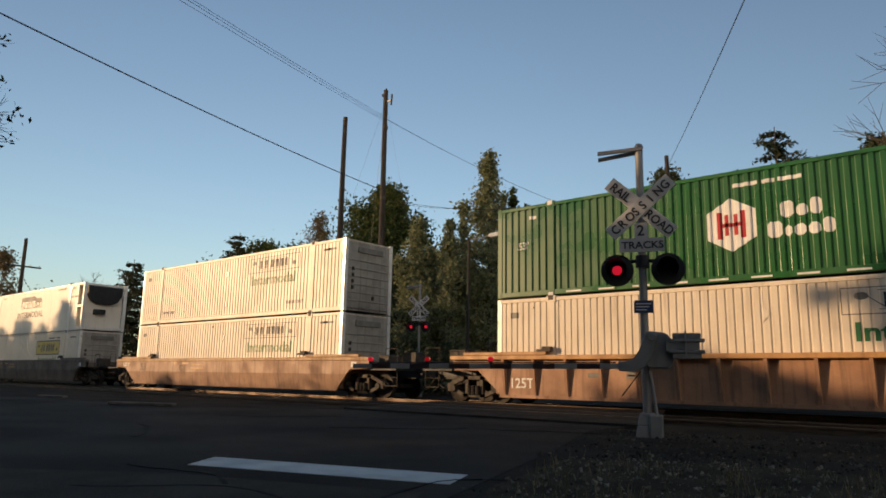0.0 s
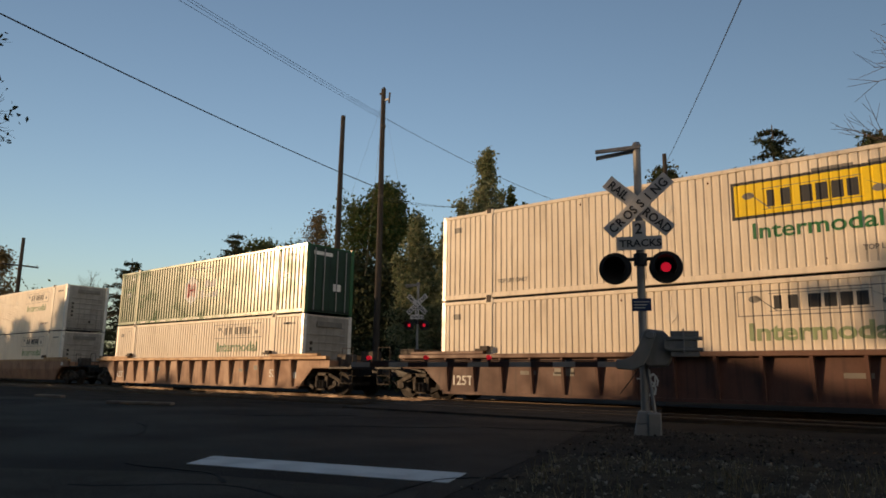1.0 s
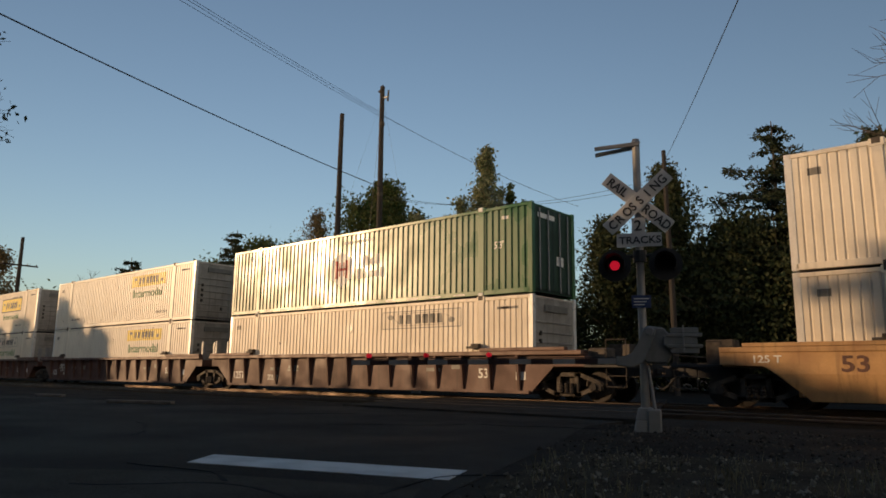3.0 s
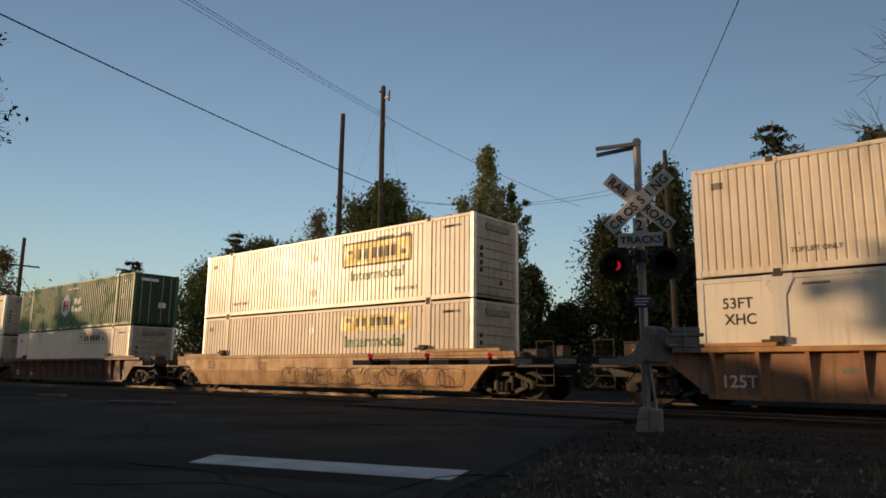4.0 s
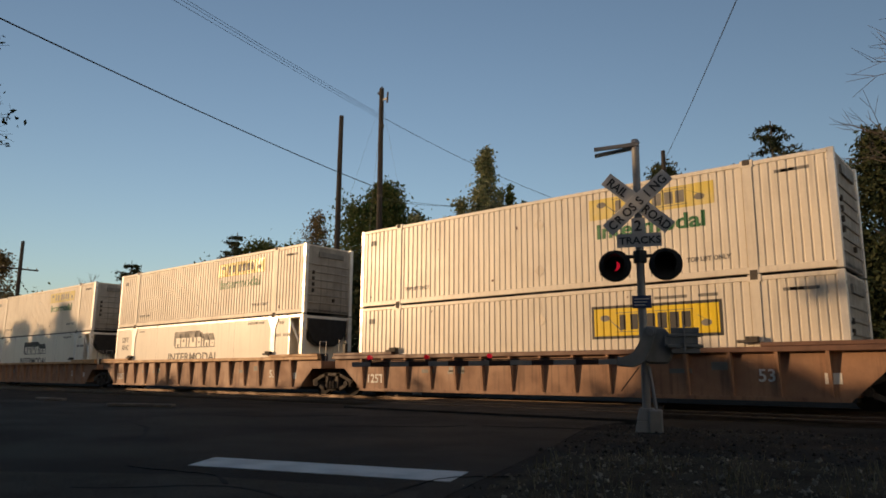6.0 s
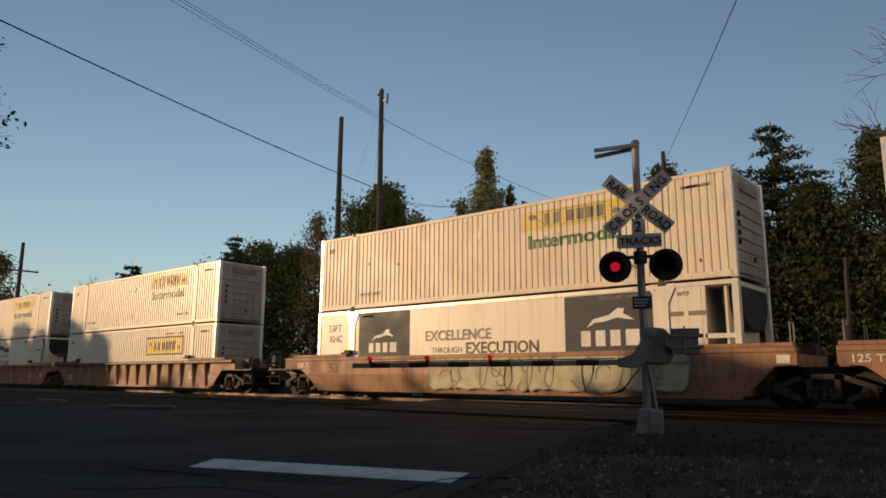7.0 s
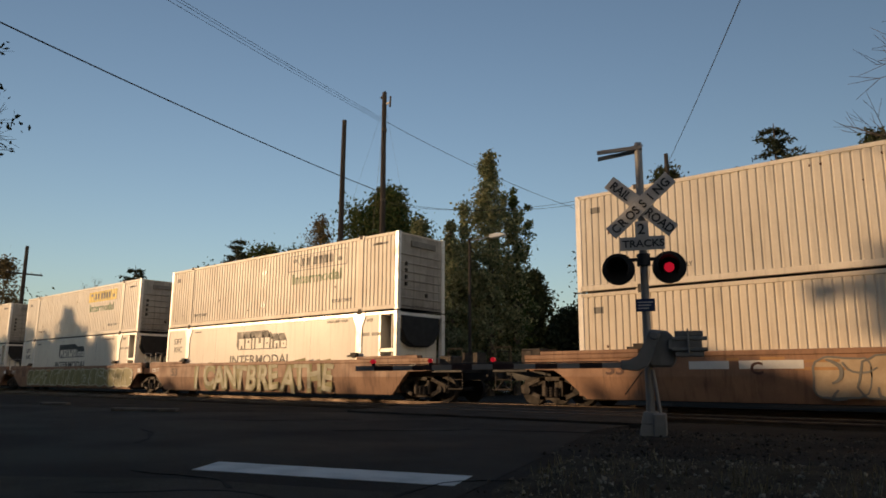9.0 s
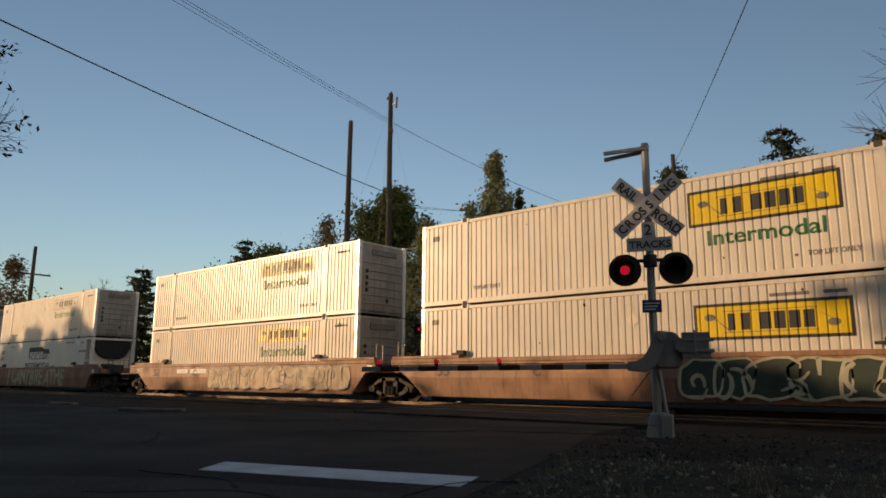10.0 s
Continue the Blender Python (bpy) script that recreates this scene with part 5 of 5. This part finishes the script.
D1, D2 = 37.3, 38.4
H1, H2 = high(D1, 23.0) - GROUND, high(D2, 20.65) - GROUND
utility_pole(45.85, D1, H1, "tall dark timber utility pole with wires, behind the tracks", 0.17, fittings=True)
utility_pole(49.33, D2, H2, "bare dark timber pole without wires behind the tracks", 0.17, (0.15, 0))
utility_pole(71.75, 77, high(77, 9.2) - GROUND, "distant utility pole with one crossarm", 0.2, arms=((high(77, 7.25) - GROUND, 1.6),))
utility_pole(22.35, 36, high(36, 17.5) - GROUND, "leaning pale-footed timber pole among the trees", 0.14, (-0.12, 0))
utility_pole(10.9, 34, high(34, 8.5) - GROUND, "short grey timber pole among the trees", 0.11, (0.3, 0))


def wire(name, a, b, sag, r, label):
    bm = bmesh.new()
    a, b = Vector(a), Vector(b)
    n, prev, rings = 24, None, []
    side = (b - a).cross(Vector((0, 0, 1))).normalized()
    for i in range(n + 1):
        f = i / n
        c = a.lerp(b, f) - Vector((0, 0, sag * 4 * f * (1 - f)))
        rings.append([bm.verts.new(c + (side * math.cos(k * math.pi / 2) + Vector((0, 0, 1)) * math.sin(k * math.pi / 2)) * r) for k in range(4)])
    for p, q in zip(rings, rings[1:]):
        for k in range(4):
            bm.faces.new((p[k], p[(k + 1) % 4], q[(k + 1) % 4], q[k]))
    bm.faces.new(rings[0])
    bm.faces.new(rings[-1][::-1])
    tagged(part(name, bm, M["wire"]), label, "overhead wire", "overhead wires")


def beyond(a, b, k):
    """The point past b on the way from a."""
    return Vector(a) + (Vector(b) - Vector(a)) * k


P1 = polar(45.85, D1)
foot = P1 + Vector((0, 0, high(D1, 15.07)))
near = polar(75.23, 19, high(19, 24.5))
wire("overhead_cable", foot, beyond(foot, near, 1.35), 0.25, 0.022, "thick black cable strung to the tall pole")
for k, (e, el) in enumerate(((0, 28.0), (1.2, 27.9), (2.6, 27.6))):
    a = P1 + Vector((0.05 * k, 0, high(D1, 20.6 + 0.12 * k)))
    b = polar(63.4 - e, 21, high(21, el))
    wire("overhead_wire", a, beyond(a, b, 1.6), 0.12, 0.009, "thin dark wire from the tall pole")
a = P1 + Vector((0, 0, high(D1, 20.8)))
b = polar(31.84, 50, high(50, 14.7))
wire("overhead_wire", a, beyond(a, b, 1.25), 0.35, 0.016, "dark wire leading away behind the trees")
top4 = polar(22.4, 36, high(36, 16.9))
b = polar(16.2, 14, high(14, 28.2))
wire("overhead_wire", top4, beyond(top4, b, 1.35), 0.15, 0.012, "dark wire rising over the road")
a = P1 + Vector((0, 0, high(D1, 14.2)))
for k in range(2):
    wire("overhead_wire", a + Vector((0, 0, 0.15 * k)), polar(22.4, 36, high(36, 15.6 - 0.5 * k)), 0.9, 0.010, "thin slack wire between two poles")
# stays of the tall pole
for az, dist, el, r in ((48.3, 36.5, 14.5, 0.010), (46.9, 36.8, 8.0, 0.010), (43.0, 38, 9.0, 0.008)):
    wire("guy_wire", P1 + Vector((0, 0, high(D1, 22.2))), polar(az, dist, high(dist, el)), 0.0, r, "taut thin stay of the tall pole")


# ---------------------------------------------------------------- trees
def leaf_mesh(name, centres, spread, per, size, long, material, seed, flat=1.0):
    """Small leaves round cluster centres, each a quad of its own."""
    g = np.random.default_rng(seed)
    c = np.repeat(np.asarray(centres, float), per, axis=0)
    n = len(c)
    sp = np.repeat(np.asarray(spread, float), per)[:, None] if np.ndim(spread) else spread
    c = c + g.normal(0, 1, (n, 3)) * sp * np.array([1, 1, flat])
    a = g.normal(0, 1, (n, 3))
    a /= np.linalg.norm(a, axis=1)[:, None]
    b = np.cross(a, g.normal(0, 1, (n, 3)))
    b /= np.linalg.norm(b, axis=1)[:, None]
    s = size * g.uniform(0.6, 1.3, (n, 1))
    a, b = a * s * long, b * s
    v = np.stack([c - a, c - b * 0.6 + a * 0.1, c + a, c + b * 0.6 + a * 0.1], axis=1).reshape(-1, 3)
    me = bpy.data.meshes.new(name)
    me.vertices.add(4 * n)
    me.vertices.foreach_set("co", v.ravel())
    me.loops.add(4 * n)
    me.loops.foreach_set("vertex_index", np.arange(4 * n, dtype=np.int32))
    me.polygons.add(n)
    me.polygons.foreach_set("loop_start", np.arange(0, 4 * n, 4, dtype=np.int32))
    me.polygons.foreach_set("loop_total", np.full(n, 4, dtype=np.int32))
    me.update(calc_edges=True)
    me.validate()
    me.materials.append(material)
    return me


SHAPES = {
    "round": lambda f: math.sqrt(max(0, 1 - (2 * f - 1) ** 2)) * 0.95 + 0.05,
    "poplar": lambda f: min(1, f * 4 + 0.45) * (1 - f) ** 0.7,
    "bush": lambda f: math.sqrt(max(0, 1 - f * f)),
    "wild": lambda f: (1 - abs(f - 0.4) ** 1.6) * (1 - f) ** 0.35,
}


def leafy_tree(pos, h, w, shape, material, label, seed, clusters=90, per=70, size=0.16, bare=0.18, name="tree", loose=0.11, trunk=0.16):
    rnd = random.Random(seed)
    t = thing(name, Matrix.Translation((pos[0], pos[1], GROUND)), label, "tree" if name == "tree" else "bush", "trees")
    centres, spreads = [], []
    lobes = [(rnd.uniform(0, 6.28), rnd.uniform(0.6, 1.2)) for _ in range(7)]
    if shape == "spires":
        leaders = [(0.0, 0.0, 1.0)] + [(w * 0.32 * rnd.uniform(0.6, 1.1) * math.cos(k * 1.26 + 0.4), w * 0.32 * math.sin(k * 1.26 + 0.4), rnd.uniform(0.62, 0.9)) for k in range(5)]
        while len(centres) < clusters:
            ox, oy, top = leaders[0] if rnd.random() < 0.5 else rnd.choice(leaders)
            f = rnd.random() ** 0.9
            r, ang = (w * 0.4 * (1.04 - f) ** 0.9 if top == 1.0 else w * 0.2 * (1.1 - f)) * math.sqrt(rnd.random()), rnd.uniform(0, 6.28)
            k = min(1, 0.35 + f * 1.6)
            centres.append((ox * k + r * math.cos(ang), oy * k + r * math.sin(ang), h * (bare + (top * 0.985 - bare) * f)))
            spreads.append(w * loose * rnd.uniform(0.35, 1.0) * (0.55 if f > 0.85 else 1))
    while len(centres) < clusters:
        f = rnd.random() ** 0.85
        ang = rnd.uniform(0, 6.28)
        lob = 0.82 + 0.3 * math.sin(ang * 2 + lobes[int(f * 6.9)][0]) * lobes[int(f * 6.9)][1]
        r = w / 2 * SHAPES[shape](f) * lob * math.sqrt(rnd.uniform(0.12, 1.0))
        centres.append((r * math.cos(ang), r * math.sin(ang), h * (bare + (0.985 - bare) * f)))
        spreads.append(w * loose * rnd.uniform(0.5, 1.25) * (0.6 if f > 0.85 else 1))
    bm = bmesh.new()
    r0 = h * 0.018
    lean = rnd.uniform(-0.03, 0.03) * h
    pts = [(0, 0, 0), (lean * 0.3, 0, h * 0.3), (lean * 0.5, lean * 0.2, h * 0.6), (lean * 0.3, 0, h * 0.92)]
    for i in range(3):
        rod(bm, pts[i], pts[i + 1], r0 * (1.1 - 0.34 * i), r0 * (1.1 - 0.34 * (i + 1)), 8)
    part("trunk", bm, M["bark"], t)
    lb = bmesh.new()
    for c in rnd.sample(centres, min(len(centres), 34)):
        z0 = max(h * 0.12, c[2] - math.hypot(c[0], c[1]) * rnd.uniform(0.5, 1.0))
        rod(lb, (lean * 0.3, 0, min(z0, h * 0.85)), c, r0 * 0.35, r0 * 0.06, 5)
    part("branchwork", lb, M["bark"], t)
    if per:
        part("crown", leaf_mesh("crown", centres, spreads, per, size, 1.25, material, seed), None, t)
    return t


def conifer(pos, h, w, label, seed, bare=0.12, per=16, sparse=1.0):
    rnd = random.Random(seed)
    t = thing("tree", Matrix.Translation((pos[0], pos[1], GROUND)), label, "tree", "trees")
    part("trunk", rod(bmesh.new(), (0, 0, 0), (0, 0, h * 0.985), h * 0.017, 0.03, 8), M["bark"], t)
    lb, centres, spreads = bmesh.new(), [], []
    z = h * bare
    while z < h * 0.97:
        f = (z - h * bare) / (h * (1 - bare))
        for k in range(rnd.randint(4, 6)):
            ang = rnd.uniform(0, 6.28)
            ln = w / 2 * (1 - f) ** 0.85 * rnd.uniform(0.6, 1.1) + 0.25
            end = Vector((ln * math.cos(ang), ln * math.sin(ang), z + ln * rnd.uniform(-0.22, 0.12)))
            mid = Vector((0, 0, z)).lerp(end, 0.5) - Vector((0, 0, ln * 0.05))
            rod(lb, (0, 0, z), mid, 0.05, 0.035, 4)
            rod(lb, mid, end + Vector((0, 0, ln * 0.05)), 0.035, 0.012, 4)
            n = max(3, int(ln * 3.4))
            for i in range(n):
                q = (i + 0.8) / n
                c = Vector((0, 0, z)).lerp(end, q)
                side = Vector((-math.sin(ang), math.cos(ang), 0)) * rnd.uniform(-1, 1) * ln * 0.16 * q
                centres.append(tuple(c + side + Vector((0, 0, -0.06))))
                spreads.append(0.13 + 0.05 * ln * 0.4)
        z += h * 0.032 * rnd.uniform(0.8, 1.4) * sparse
    part("branchwork", lb, M["bark"], t)
    part("crown", leaf_mesh("crown", centres, spreads, per, 0.10, 1.7, M["needle"], seed, 0.55), None, t)
    return t


def bare_tree(pos, h, w, label, seed, leaves=None):
    """Twiggy crown, nearly leafless."""
    rnd = random.Random(seed)
    t = thing("tree", Matrix.Translation((pos[0], pos[1], GROUND)), label, "tree", "trees")
    bm, tips = bmesh.new(), []
    part("trunk", rod(bmesh.new(), (0, 0, 0), (0, 0, h * 0.4), h * 0.016, h * 0.011, 8), M["bark"], t)

    def grow(p, d, ln, r, lev):
        q = p + d * ln
        rod(bm, p, q, r, r * 0.6, 5 if lev < 2 else 4)
        if lev >= 5:
            tips.append(tuple(q))
            return
        for _ in range(rnd.choice((2, 3, 3))):
            e = (d + Vector((rnd.gauss(0, 0.5), rnd.gauss(0, 0.5), rnd.gauss(0.08, 0.35)))).normalized()
            grow(p.lerp(q, rnd.uniform(0.7, 1.0)), e, ln * rnd.uniform(0.6, 0.85), r * 0.58, lev + 1)
    for i in range(4):
        a = rnd.uniform(0, 6.28)
        grow(Vector((0, 0, h * rnd.uniform(0.28, 0.4))), Vector((0.5 * math.cos(a), 0.5 * math.sin(a), 1)).normalized(), h * 0.2, h * 0.009, 0)
    part("branchwork", bm, M["bark"], t)
    if leaves:
        part("crown", leaf_mesh("crown", rnd.sample(tips, len(tips) // 7), 0.08, 8, 0.035, 1.3, leaves, seed), None, t)
    return t


def at(az, dist):
    p = polar(az, dist)
    return p.x, p.y


# poplars and broad crowns behind the tracks
leafy_tree(at(37.0, 40), high(40, 18.5), 5.8, "spires", M["leaf_olive"], "tall slender poplar with olive leaves beyond the tracks", 1, 300, 74, 0.1, 0.05, loose=0.075)
leafy_tree(at(34.9, 41), high(41, 15.9), 2.6, "spires", M["leaf"], "slender dark poplar beyond the tracks", 2, 90, 80, 0.1, 0.1, loose=0.09)
leafy_tree(at(40.2, 38), high(38, 13.3), 3.6, "spires", M["leaf_olive"], "young olive poplar beyond the tracks", 3, 137, 116, 0.094, 0.06, loose=0.09)
leafy_tree(at(42.8, 39), high(39, 13.0), 3.8, "spires", M["leaf_olive"], "bushy olive poplar beyond the tracks", 4, 137, 116, 0.094, 0.05, loose=0.1)
leafy_tree(at(45.4, 56), high(56, 15.3), 7.8, "round", M["leaf"], "broad dark green tree behind the utility pole", 5, 212, 130, 0.137, 0.2, loose=0.075)
leafy_tree(at(50.9, 62), high(62, 13.1), 5.2, "wild", M["leaf_brown"], "thin brownish tree with airy crown", 6, 87, 58, 0.101, 0.25, loose=0.09)
leafy_tree(at(52.5, 70), high(70, 10.0), 9.0, "bush", M["leaf"], "low broad green tree beyond the tracks", 7, 150, 101, 0.144, 0.1)
leafy_tree(at(55.2, 72), high(72, 10.2), 8.0, "round", M["leaf"], "rounded green tree beyond the tracks", 8, 150, 101, 0.144, 0.1)
conifer(at(57.1, 70), high(70, 11.3), 11.0, "spreading dark conifer beyond the tracks", 9, 0.1)
leafy_tree(at(59.2, 75), high(75, 8.0), 9, "bush", M["leaf"], "low dark green tree beyond the tracks", 10, 125, 87, 0.158, 0.05)
conifer(at(64.6, 85), high(85, 8.6), 13.5, "distant spreading conifer beyond the tracks", 11, 0.1)
bare_tree(at(66.9, 82), high(82, 8.0), 5, "distant leafless twiggy tree", 12)
bare_tree(at(62.8, 82), high(82, 7.6), 5, "distant leafless pale tree", 13)
leafy_tree(at(72.9, 80), high(80, 8.2), 6, "wild", M["leaf_brown"], "distant thin autumn tree", 14, 100, 52, 0.130, 0.1, loose=0.1)
leafy_tree(at(74.6, 84), high(84, 7.0), 7, "wild", M["leaf_brown"], "distant thin autumn tree", 15, 100, 52, 0.130, 0.1, loose=0.1)
leafy_tree(at(69.5, 95), high(95, 4.6), 14, "bush", M["leaf"], "distant low green tree line", 16, 150, 87, 0.180, 0.02)
# wood behind the crossing, its shade put into the leaf colour
conifer(at(14.6, 46), high(46, 19.2), 17.0, "tall dark spruce with open drooping branches", 20, 0.25, 14, 1.1)
leafy_tree(at(22.6, 44), high(44, 16.1), 6.2, "wild", M["leaf_shaded"], "dark leafy tree behind the crossing signal", 21, 187, 116, 0.115, 0.1, loose=0.085)
leafy_tree(at(12.2, 42), high(42, 13.8), 7.4, "wild", M["leaf_shaded"], "dense olive-green tree before the spruce", 22, 212, 116, 0.115, 0.05, loose=0.085)
leafy_tree(at(17.4, 43), high(43, 11.8), 6.0, "round", M["leaf_shaded"], "dark green bushy tree beyond the tracks", 23, 175, 116, 0.122, 0.03)
leafy_tree(at(8.0, 40), high(40, 17.0), 5.2, "wild", M["leaf_shaded"], "tall dark tree with layered branches", 24, 162, 101, 0.108, 0.1, loose=0.09)
leafy_tree(at(4.6, 42), high(42, 17.5), 7.0, "wild", M["leaf_shaded"], "tall dark green tree at the wood's edge", 25, 150, 101, 0.122, 0.1)
leafy_tree(at(27.2, 46), high(46, 12.4), 5.6, "wild", M["leaf_shaded"], "dark evergreen tree by the road", 26, 175, 116, 0.108, 0.05)
leafy_tree(at(30.6, 56), high(56, 5.4), 5.5, "bush", M["leaf_shaded"], "low dark green bush by the road", 27, 137, 101, 0.130, 0.02)
leafy_tree(at(33.4, 50), high(50, 8.8), 3.6, "wild", M["leaf_shaded"], "dark green tree beyond the poplars", 28, 137, 101, 0.122, 0.03)
for i, (az, d, el) in enumerate(((19.8, 50, 9.5), (24.8, 52, 9.6), (15.0, 50, 9.0), (9.8, 48, 10.0), (6.0, 50, 10.0), (2.0, 48, 11.0), (38.6, 46, 8.5), (47.5, 52, 9.0), (44.0, 50, 8.6), (-3, 46, 11))):
    leafy_tree(at(az, d), high(d, el), 8.5, "bush", M["needle"] if i % 2 else M["leaf_shaded"], "dense dark undergrowth at the wood's edge", 40 + i, 137, 101, 0.144, 0.0, name="bush")


def street_lamp(az, dist, z, label):
    t = thing("street_lamp", Matrix.Translation(polar(az, dist, GROUND)) @ pose(0, 0, 0, 0, 0, 20), label, "street lamp")
    part("pole", rod(bmesh.new(), (0, 0, 0), (0, 0, z), 0.09, 0.06, 10), M["pole"], t)
    part("arm", rod(bmesh.new(), (0, 0, z - 0.15), (1.1, 0, z + 0.05), 0.03, 0.025), M["galv"], t)
    part("lamp_head", mesh_of("lamp_head", slab(bmesh.new(), [(1.0, z), (1.15, z - 0.06), (1.75, z + 0.02), (1.8, z + 0.1), (1.5, z + 0.17), (1.05, z + 0.12)], -0.14, 0.14), M["ink_white"], 0.02), None, t, "pale flat lamp head")


street_lamp(38.6, 33.5, high(33.5, 11.6), "street lamp with pale head among the poplars")
# bare branches reaching in from the sides
bare_tree(at(84.1, 12.5), 6.6, 3, "nearly leafless tree with a few dark leaves", 31, M["leaf_shaded"])
bare_tree(at(0.6, 27), 15.5, 6, "leafless tree with fine hanging twigs", 32)


# unseen trees added behind the eye, on the sun's side, to shade the road
def shade_row():
    rnd = random.Random(5)
    x = -118.0
    while x < -34:
        h = 6.3 + rnd.uniform(-0.2, 0.2)
        leafy_tree((x, -10 + rnd.uniform(-0.5, 0.5)), h, 6.4, "bush", M["leaf"], "unseen green hedge tree added to shade the road", 60 + int(-x), 90, 60, 0.3, 0.0, name="bush", loose=0.12)
        x += 3.4
    for x, h, w in ((-76.4, 10.1, 4.2), (-79.6, 10.6, 4.6), (-81.4, 12.0, 3.6), (-84.2, 10.4, 5.0), (-88.0, 10.9, 5.2), (-92.2, 10.5, 5.4), (-97.0, 11.2, 5.6), (-102.0, 10.8, 6.0)):
        leafy_tree((x, -10.5), h, w, "wild", M["leaf"], "green roadside tree behind the road", 90 + int(-x), 100, 60, 0.3, 0.1)
    # added thick hedge: high beside far verge, falling in a slope opposite the signal
    hedge = [(-110 + 1.9 * i, 9.3 + rnd.uniform(-0.3, 0.3)) for i in range(19)]
    hedge += [(-52 + 1.5 * i, 6.7) for i in range(6)]
    # this slope stands in for the shadow of a house roof
    hedge += [(-42.6, 8.65), (-41.7, 8.65), (-40.8, 8.45), (-39.9, 8.2), (-39.0, 7.9), (-38.1, 7.6), (-37.2, 7.3), (-36.0, 7.1), (-34.6, 7.0), (-33.2, 7.0), (-31.8, 7.0), (-30.4, 7.0), (-29.0, 7.0)]
    for k, (x, h) in enumerate(hedge):
        leafy_tree((x, -10.5), h, 1.9 if -43 < x < -37 else 2.7, "bush", M["leaf"], "unseen close-grown hedge tree added to shade the road and train", 191 + k, 110, 60, 0.2, 0.04, name="bush", loose=0.1)
    leafy_tree((-35.7, -10.5), 10.8, 3.8, "round", M["leaf"], "loose green high-crowned roadside tree behind the road", 92, 60, 46, 0.2, 0.81, loose=0.05)
    # tall trees added out of view to keep sky light off the ground
    x = -21.0
    while x < 40:
        h = 13 + rnd.uniform(-2, 2)
        leafy_tree((x, -9 + rnd.uniform(-1, 1)), h, 8.5, "round", M["leaf"], "unseen tall dense tree added to block sky light", 93 + int(x), 110, 60, 0.42, 0.08)
        x += 6.5


shade_row()


# ---------------------------------------------------------------- small things on the ground
def loose_timber(x, y, ln, turn, label):
    t = thing("timber", pose(x, y, -0.055, 0, 0, turn), label, "timber", "old timbers by the track")
    part("timber_body", box(bmesh.new(), -ln / 2, ln / 2, -0.09, 0.09, 0, 0.075), M["tie"], t, soft=0.015)


loose_timber(-17.2, 8.7, 1.9, 24, "weathered grey timber lying beside the road")
loose_timber(-23.2, 8.9, 1.2, 15, "weathered grey timber lying beside the road")


def dry_grass():
    rnd = random.Random(3)
    centres = []
    for _ in range(420):
        x, y = rnd.uniform(-5.5, 5.0), rnd.uniform(2.0, 7.4)
        p = ROAD.inverted() @ Vector((x, y, 0))
        if p.x > -1.2 and dry_edge(x, y) > 0.05:
            centres.append((x, y))
    vs, fs = [], []
    for x, y in centres:
        for _ in range(rnd.randint(6, 22)):
            bx, by = x + rnd.gauss(0, 0.07), y + rnd.gauss(0, 0.07)
            hh, a = rnd.uniform(0.03, 0.14), rnd.uniform(0, 6.28)
            dx, dy = math.cos(a), math.sin(a)
            k = rnd.uniform(0.2, 0.8) * hh
            o = len(vs)
            g = verge(bx, by)
            vs += [(bx - dy * 0.004, by + dx * 0.004, g - 0.03), (bx + dy * 0.004, by - dx * 0.004, g - 0.03), (bx + dx * k + dy * 0.002, by + dy * k - dx * 0.002, g + hh), (bx + dx * k, by + dy * k, g + hh)]
            fs.append((o, o + 1, o + 2, o + 3))
    me = bpy.data.meshes.new("dry_grass")
    me.from_pydata(vs, [], fs)
    me.materials.append(M["grass"])
    tagged(part("dry_grass", me), "sparse tufts of dry straw-coloured grass", "grass", kind="stuff")


dry_grass()


# ---------------------------------------------------------------- movement
def motions():
    for ob, x in ROLLING:
        walk(ob, [(t, pose(x - 25.8 * t + s, FAR, 0)) for t, s in SLIP])
    # flashing imitated in turn: each added plate swings aside while the other closes
    for n, plate in enumerate(FLASH_PLATES):
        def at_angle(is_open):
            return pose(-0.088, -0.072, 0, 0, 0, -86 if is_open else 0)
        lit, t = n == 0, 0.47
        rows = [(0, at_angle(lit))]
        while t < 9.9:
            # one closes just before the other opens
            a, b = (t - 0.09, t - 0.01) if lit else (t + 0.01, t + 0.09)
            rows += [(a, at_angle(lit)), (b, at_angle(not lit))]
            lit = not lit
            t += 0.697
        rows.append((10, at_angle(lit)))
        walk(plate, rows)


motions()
